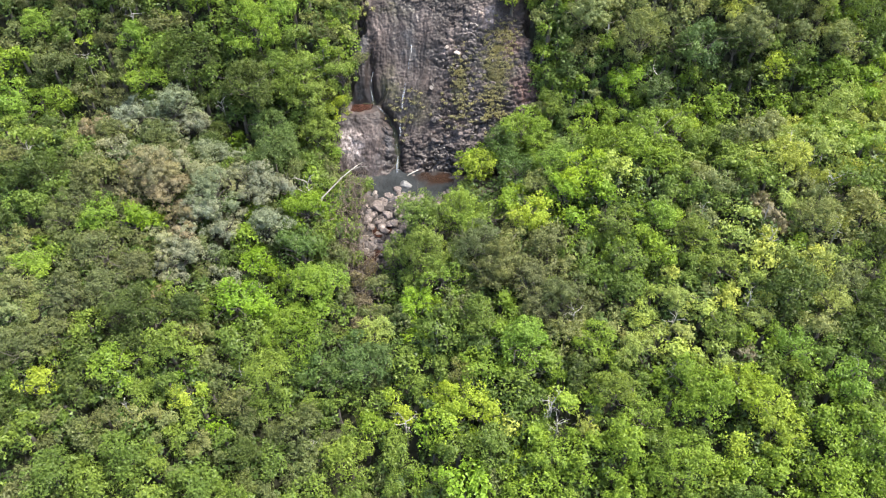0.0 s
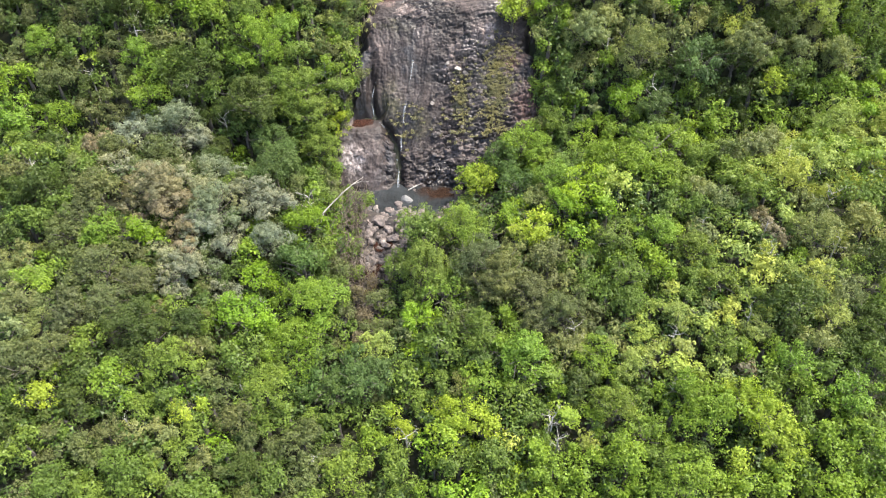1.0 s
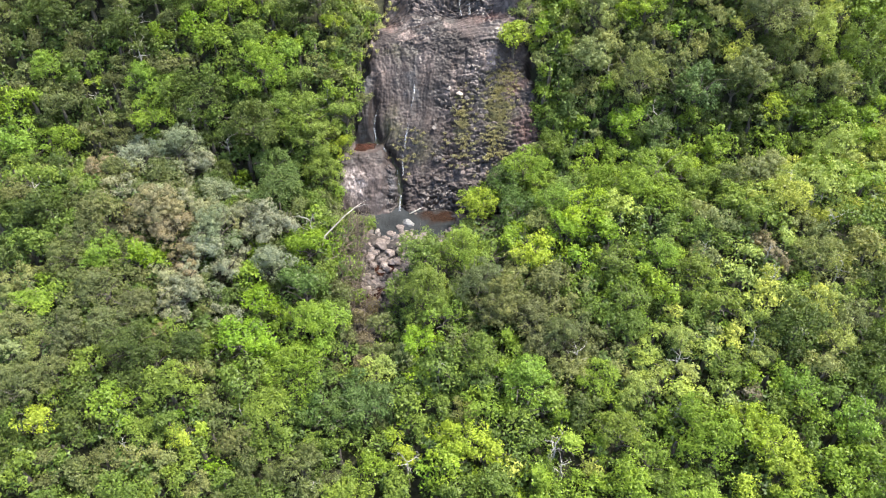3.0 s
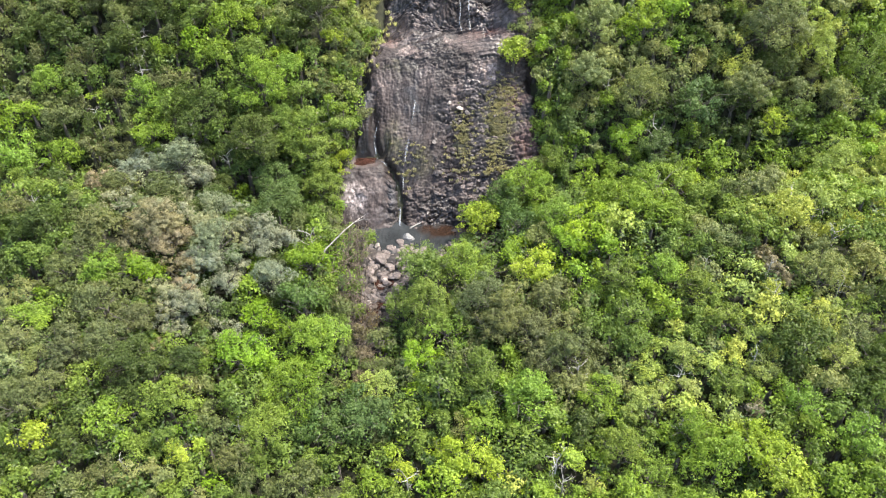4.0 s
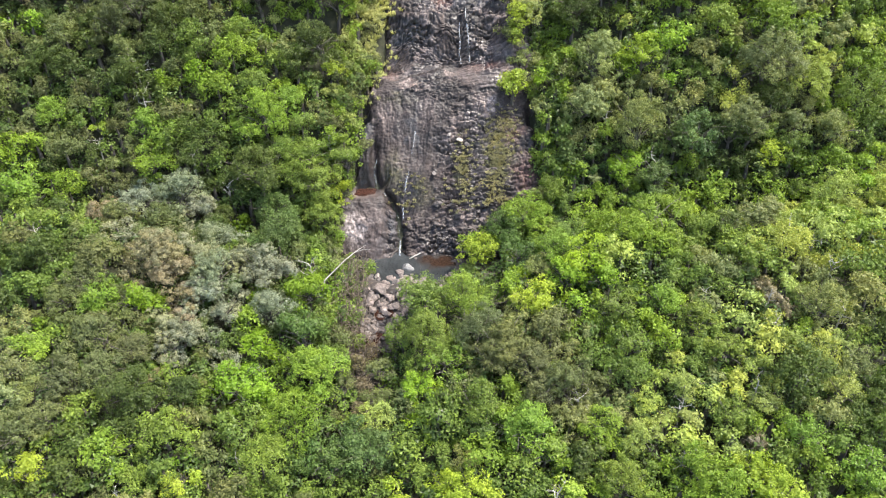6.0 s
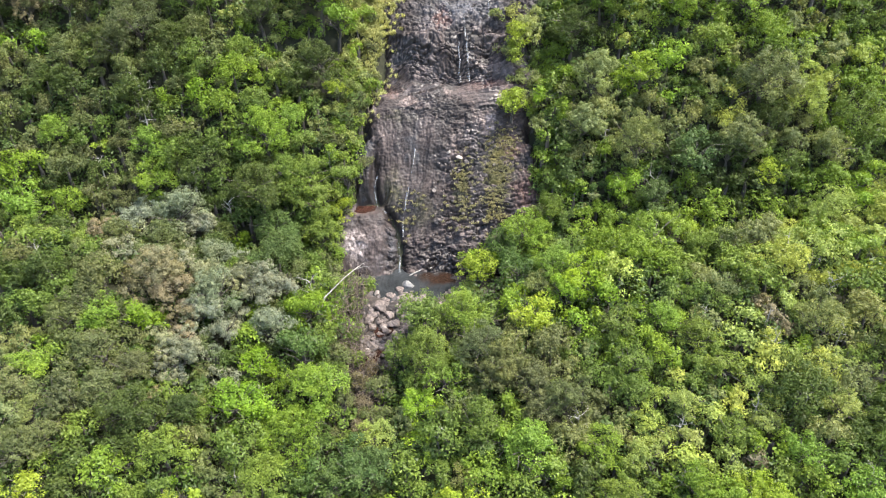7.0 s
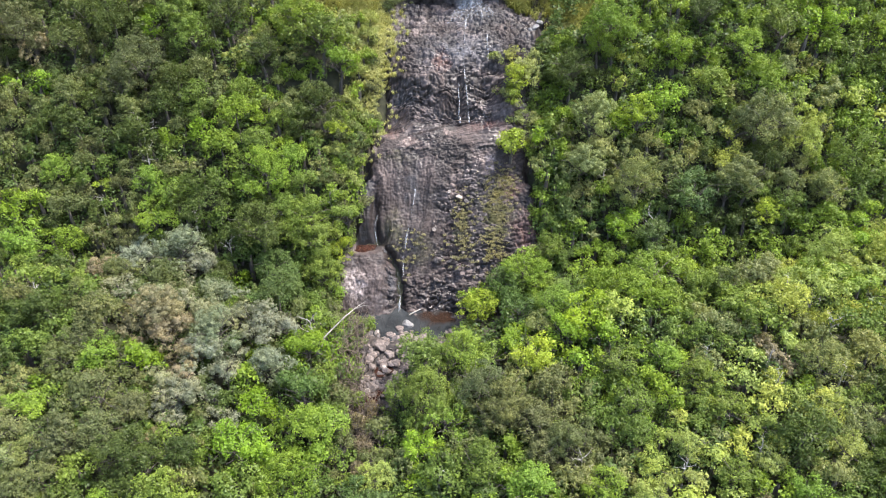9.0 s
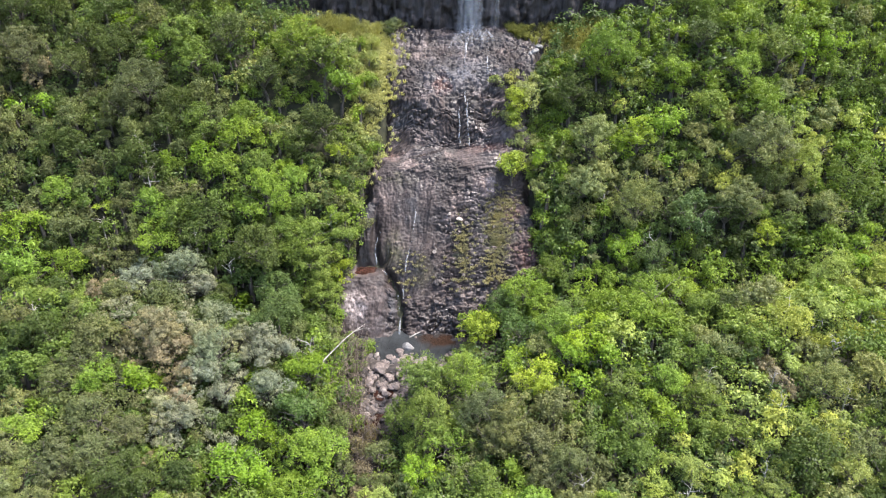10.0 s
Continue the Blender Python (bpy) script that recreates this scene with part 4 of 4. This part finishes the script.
grass("grass", (0.205, 0.195, 0.105), [(5.2, 60.6, 0.75, 1.2, 380), (4.9, 58.6, 0.6, 1.1, 150), (1.7, 59.4, 0.45, 1.0, 100), (2.4, 57.4, 1.2, 0.9, 60), (6.0, 62.0, 0.7, 0.5, 60), (-3.6, 57.4, 0.8, 0.9, 40)], 20, 0.24, "dry yellow-green grass tufts growing on the rock slab")
grass("bank_grass", (0.30, 0.315, 0.135), [(-7.4, 75.5, 1.1, 2.2, 320), (-7.4, 71.5, 1.2, 2.4, 560), (-8.2, 67.5, 0.9, 1.8, 300), (-9.6, 76.5, 1.6, 1.6, 300), (-13.5, 76.6, 2.6, 1.0, 260), (13.0, 76.0, 1.0, 1.2, 180)], 18, 0.5, "pale yellow-green grass on the bank beside the slab")
grass("cliff_grass", (0.17, 0.18, 0.05), [(14.2, 77.6, 1.8, 1.0, 520), (8.2, 78.6, 0.8, 0.4, 60), (-11.5, 77.8, 2.2, 0.6, 150), (-16.0, 77.2, 1.6, 0.6, 120)], 22, 0.95, "long drooping grass at the foot of the cliff")


# ---- stones ----
def stone_mesh(name, seed, material):
    rng = np.random.default_rng(seed)
    bm = bmesh.new()
    bmesh.ops.create_icosphere(bm, subdivisions=2, radius=1.0)
    cuts = [(Vector(unit(rng.normal(size=3))), rng.uniform(0.48, 0.82)) for _ in range(11)]
    for v in bm.verts:
        for n, d in cuts:
            over = v.co.dot(n) - d
            if over > 0:
                v.co -= n * over
        v.co.z *= 0.72
    me = bpy.data.meshes.new(name)
    bm.to_mesh(me)
    bm.free()
    me.materials.append(material)
    return me


BOULDERS = [stone_mesh("boulder", i, STONE) for i in range(5)] + [stone_mesh("boulder", 30 + i, DARK_STONE) for i in range(1)]
PALE = stone_mesh("boulder", 21, PALE_STONE)
GREY = stone_mesh("boulder", 22, plain("grey_stone", (0.09, 0.09, 0.088), (0.20, 0.198, 0.19), 3.0, 0.7, 0.4))
rb = random.Random(3)


def boulder(x, y, r, mesh, label, z=None, group="stream boulders"):
    b = new("boulder", mesh)
    z = max(float(land(x, y)) + 0.12, -0.3 if 49.5 < y < 54 else -9) if z is None else z
    b.location, b.rotation_euler, b.scale = (x, y, z + 0.3 * r), (rb.uniform(-0.3, 0.3), rb.uniform(-0.3, 0.3), rb.uniform(0, 6.3)), (1.1 * r, 1.1 * r * rb.uniform(0.65, 1.1), 1.0 * r)
    return tagged(b, label, "boulder", group)


BED = [(-4.23, 51.2, 0.49), (-4.28, 50.1, 0.36), (-3.58, 49.5, 0.85), (-2.44, 49.35, 0.48), (-4.99, 50.22, 0.37), (-5.97, 48.73, 0.83), (-4.48, 48.84, 0.41), (-4.96, 48.06, 0.46), (-6.67, 47.6, 0.46), (-5.83, 47.24, 0.36), (-6.42, 46.89, 0.41), (-6.76, 48.18, 0.31), (-3.99, 49.15, 0.31), (-6.21, 45.14, 0.5), (-7.21, 43.86, 0.6), (-8.14, 43.33, 0.5), (0.68, 50.95, 0.43), (0.15, 50.75, 0.27), (1.21, 51.45, 0.38), (-2.82, 53.4, 0.27), (0.9, 50.3, 0.5), (1.6, 50.7, 0.4), (-7.4, 45.6, 0.5), (-5.2, 45.2, 0.45), (-7.6, 46.6, 0.45)]
BED += [(-4.24, 51.37, 0.42), (-3.52, 50.38, 0.40), (-2.72, 49.84, 0.45), (-4.51, 49.83, 0.40), (-5.07, 50.37, 0.45), (-1.95, 49.84, 0.50), (-4.0, 50.75, 0.33), (-3.1, 50.9, 0.28), (-5.6, 49.7, 0.42), (-6.3, 47.9, 0.36), (-5.4, 48.9, 0.55)]
for x, y, r in BED:
    boulder(x, y, r, rb.choice(BOULDERS), "pinkish-grey rounded boulder in the stream bed")
for x, y, r in ((-6.29, 50.65, 0.40), (-5.4, 46.71, 0.42), (-6.67, 44.62, 0.40)):
    boulder(x, y, r, PALE, "pale sunlit boulder in the stream bed")
boulder(-3.42, 51.95, 0.6, GREY, "round smooth grey boulder standing in the pool")
for x, y, r in ((0.37, 61.1, 0.24), (1.37, 60.9, 0.34)):
    boulder(x, y, r, PALE, "pale cream stone lying on the dark slab", rock_at(x, y) + 0.2, "slab stones")
for x, y, r in ((9.5, 75.1, 0.5), (9.0, 74.4, 0.35), (10.1, 76.0, 0.45)):
    boulder(x, y, r, GREY, "light grey block at the top of the slab", rock_at(x, y) + 0.1, "slab stones")
for n in range(210):
    y = 43.0 + 7.6 * rb.random() ** 0.75
    x = float(stream_x(y)) + rb.uniform(-1, 1) * (float(bed_half(y)) - 0.2) - (0.5 if y > 47 else 0)
    boulder(x, y, rb.uniform(0.18, 0.46), rb.choice(BOULDERS), "small pinkish-grey stone in the stream bed")


# ---- falling water ----
def ribbon(name, points, widths, label, lift=0.06, material=FALL):
    """A thin sheet of water down the rock through x, y places."""
    pts = np.array(points, float)
    t = np.linspace(0, len(pts) - 1, 14 * len(pts))
    x = np.interp(t, range(len(pts)), pts[:, 0]) + 0.03 * np.sin(t * 5.0)
    y = np.interp(t, range(len(pts)), pts[:, 1])
    w = np.interp(t, range(len(pts)), widths)
    z = np.array([max(rock_at(a - 0.1, b), rock_at(a + 0.1, b)) for a, b in zip(x, y)])
    z = np.convolve(np.pad(z, 6, "edge"), np.ones(13) / 13, "valid") + lift
    px = np.stack([x - w / 2, x - w / 5, x + w / 5, x + w / 2], 1)
    py = np.stack([y, y - 0.05, y - 0.05, y], 1) - lift
    pz = np.stack([z - 0.03, z + 0.03, z + 0.03, z - 0.03], 1)
    return tagged(sheet(name, px, py, pz, material, True), label, "water", kind="structure")


ribbon("trickle", [(1.38, 69.5), (1.40, 69.0), (1.45, 68.0), (1.5, 66.9)], [0.09, 0.12, 0.13, 0.26], "thin white trickle over the rock step", 0.11)
ribbon("trickle", [(2.15, 69.6), (2.2, 69.0), (2.3, 68.0), (2.4, 66.8)], [0.12, 0.15, 0.17, 0.34], "thin white trickle over the rock step", 0.11)
ribbon("trickle", [(2.2, 76.5), (2.1, 74.0), (1.9, 71.5), (2.0, 69.3)], [0.22, 0.13, 0.10, 0.12], "thin white trickle on the upper slab")
ribbon("trickle", [(4.6, 75.6), (4.4, 73.5), (4.4, 70.9)], [0.19, 0.15, 0.12], "thin white trickle on the upper slab")
ribbon("trickle", [(-6.4, 60.2), (-6.9, 59.3), (-6.6, 58.4), (-5.4, 57.3)], [0.07, 0.12, 0.15, 0.19], "thin white trickle in a cleft of the slab")
ribbon("trickle", [(-2.9, 61.5), (-3.2, 59.9), (-3.6, 58.6), (-4.0, 57.3), (-4.1, 55.9)], [0.08, 0.12, 0.15, 0.15, 0.2], "thin white trickle down the smooth slab", 0.15)
ribbon("trickle", [(-4.6, 56.4), (-4.4, 55.4), (-4.3, 54.6), (-4.4, 53.7)], [0.10, 0.14, 0.16, 0.22], "white trickle running into the pool")


def veil(x, width, label, material):
    """A curtain of falling water in front of the cliff."""
    zz, uu = np.meshgrid(np.linspace(22.6, CLIFF_TOP + 0.5, 40), np.linspace(-1, 1, 9), indexing="ij")
    xx = x + uu * width * (0.5 + 0.35 * (CLIFF_TOP - zz) / 24)
    yy = CLIFF_Y - 1.5 - 0.25 * (1 - uu ** 2) + 0.1 * np.sin(uu * 7 + zz)
    return tagged(sheet("waterfall", xx, yy, zz, material, True), label, "waterfall", kind="structure")


for w in (1.7, 1.35, 1.0, 0.6):
    veil(2.7, w, "thin white veil of water falling down the cliff", VEIL)
for w in (0.55,):
    veil(5.4, w, "narrow second thread of water down the cliff", VEIL)
for k in range(9):
    e = -2.4 + 0.62 * k
    ribbon("trickle", [(2.8 + 0.25 * e, 79.2), (2.8 + 0.7 * e, 77.8), (2.7 + e, 75.6 + 0.4 * (k % 3))], [0.55, 0.50, 0.15], "thin white water spreading at the foot of the fall", 0.12, SPRAY)


# ---- dead wood ----
def bare_limb(length, width, seed):
    rng = np.random.default_rng(seed)
    paths = []
    p = np.zeros(3)
    d = unit(np.array([1.0, 0.0, 0.55]) + 0.2 * rng.normal(size=3))
    pts, rad = [p], [width]
    for k in range(5):
        d = unit(d + 0.28 * rng.normal(size=3) + [0, 0, 0.08])
        p = p + d * length / 5
        pts.append(p)
        rad.append(width * (1 - (k + 1) / 5.4))
        if k > 0:
            q, e = [p], unit(d + 0.8 * rng.normal(size=3))
            for m in range(3):
                e = unit(e + 0.35 * rng.normal(size=3))
                q.append(q[-1] + e * length * 0.13)
            paths.append((q, [width * 0.4, width * 0.3, width * 0.2, width * 0.08]))
    paths.append((pts, rad))
    return paths


BARE_BOUGHS = [branches("limb", bare_limb(1.0, 0.032, 40 + i), DEAD) for i in range(5)]
STEMS = [branches("trunk", [([np.array([0, 0, -0.5]), np.array([0.1, 0, 2.0]), np.array([0.0, 0.15, 4.0]), np.array([0.1, 0.1, 5.6 + 0.4 * i])], [0.10, 0.085, 0.065, 0.03])], DEAD) for i in range(2)]


def dead_tree(x, y, r):
    top = new("dead_tree")
    top.location, top.rotation_euler[2] = (x, y, float(land(x, y)) - 0.8), rb.uniform(0, 6.28)
    tagged(top, "bleached leafless tree with bare grey branches in the canopy", "dead tree", "dead trees")
    st = new("trunk", rb.choice(STEMS))
    st.parent, st.scale = top, (0.9, 0.9, 0.72)
    for k in range(6):
        li = new("limb", rb.choice(BARE_BOUGHS))
        li.parent, li.location = top, (0.05, 0.08, 2.9 + 0.24 * k)
        li.rotation_euler = (rb.uniform(-0.3, 0.3), rb.uniform(-0.5, 0.3), k * 2.2 + rb.uniform(-0.4, 0.4))
        s = r * rb.uniform(0.8, 1.2)
        li.scale = (s, s, s)


DEAD_WOOD = [(-28.6, 61.6, 2.0), (-27.7, 59.9, 1.4), (-19.9, 55.2, 1.4), (-31.7, 56.8, 1.3), (-33.8, 47.1, 0.8), (19.3, 56.5, 1.5), (28.4, 47.6, 1.6), (29.9, 46.1, 1.1), (30.4, 43.3, 1.5), (25.7, 34.6, 1.1), (24.6, 38.8, 1.1), (9.7, 34.6, 1.2), (16.8, 33.4, 1.0), (7.5, 28.2, 1.4), (7.9, 27.0, 1.1), (-0.4, 34.6, 1.2), (-2.6, 28.3, 1.3), (27.8, 28.9, 0.9), (-9.4, 27.3, 0.9), (-14.5, 38.1, 0.9), (-11.7, 47.5, 1.5), (-16.0, 57.4, 1.3), (-22.1, 28.1, 0.6), (16.3, 29.9, 0.7), (22.0, 34.1, 0.9), (24.9, 40.8, 0.8), (29.4, 38.9, 0.9), (-10.9, 59.2, 1.2), (-15.0, 31.7, 0.6), (20.4, 41.7, 0.7), (-23.4, 56.7, 0.9), (15.2, 60.6, 1.0)]
for x, y, r in DEAD_WOOD:
    dead_tree(x, y, 0.75 * r)

log = new("fallen_log", branches("fallen_log", [([np.array(p, float) for p in ((-11.0, 46.0, 0.2), (-10.4, 47.0, 2.3), (-8.9, 49.0, 2.9), (-8.1, 50.8, 2.6), (-7.3, 52.1, 2.4))], [0.075, 0.062, 0.05, 0.036, 0.014]), ([np.array(p, float) for p in ((-8.3, 50.4, 2.7), (-7.3, 50.6, 3.0), (-6.7, 50.5, 3.0))], [0.036, 0.025, 0.009])], DEAD))
tagged(log, "bleached leaning fallen trunk over the stream bank", "log")
stick = new("stick", branches("stick", [([np.array(p, float) for p in ((-3.4, 53.3, -0.1), (-2.9, 53.5, 0.1), (-2.3, 53.7, 0.3))], [0.06, 0.06, 0.03])], DEAD))
tagged(stick, "short pale stick at the edge of the pool", "stick")


def twig_bush(x, y, r):
    """A thicket of bare brown arching twigs."""
    top = new("twig_bush")
    top.location = (x, y, float(land(x, y)))
    tagged(top, "tangle of bare brown twigs on the stream bank", "bush", "twig bushes")
    for k in range(24):
        li = new("twig", rb.choice(TWIGS))
        li.parent, li.location = top, (rb.uniform(-0.4, 0.4) * r, rb.uniform(-0.4, 0.4) * r, 0.3)
        li.rotation_euler = (rb.uniform(-0.6, 0.6), rb.uniform(-1.0, -0.1), rb.uniform(0, 6.28))
        s = r * rb.uniform(1.1, 2.1)
        li.scale = (s, s, s)


TWIGS = [branches("twig", bare_limb(1.0, 0.022, 60 + i), TWIG) for i in range(4)]
for x, y, r in ((-8.5, 47.7, 1.6), (-9.3, 45.6, 1.6), (-8.6, 49.4, 1.5), (-9.4, 47.0, 1.5), (-7.0, 43.4, 1.3), (-6.7, 41.8, 1.4), (-6.9, 40.2, 1.4), (-9.8, 43.9, 1.3), (-8.2, 46.2, 1.5), (-7.9, 44.9, 1.4), (-9.0, 50.8, 1.4), (-8.3, 42.0, 1.3)):
    twig_bush(x, y, r)

# ---- stones of the slab ----
CHIPS = [stone_mesh("stone", 70 + i, DARK_STONE) for i in range(5)] + [stone_mesh("stone", 80, DARK_STONE)]
for n in range(300):
    zone = rb.random()
    if zone < 0.35:
        y, x = rb.uniform(69.3, 77.5), rb.uniform(-4.5, 10.5)
    elif zone < 0.85:
        y, x = rb.uniform(54.6, 61.5), rb.uniform(-1.5, 5.0)
    else:
        y, x = rb.uniform(61.5, 67.5), rb.uniform(-5.0, 6.5)
    c = new("stone", CHIPS[min(5, int(rb.random() ** 1.3 * 5.6))])
    s = rb.uniform(0.10, 0.26) if n % 12 else rb.uniform(0.28, 0.45)
    c.location, c.rotation_euler, c.scale = (x, y, rock_at(x, y) + 0.05 * s), (rb.uniform(-0.6, 0.9), rb.uniform(-0.5, 0.5), rb.uniform(0, 6.3)), (s, s * rb.uniform(0.6, 1.0), s * 0.7)
    c.parent = rock_face
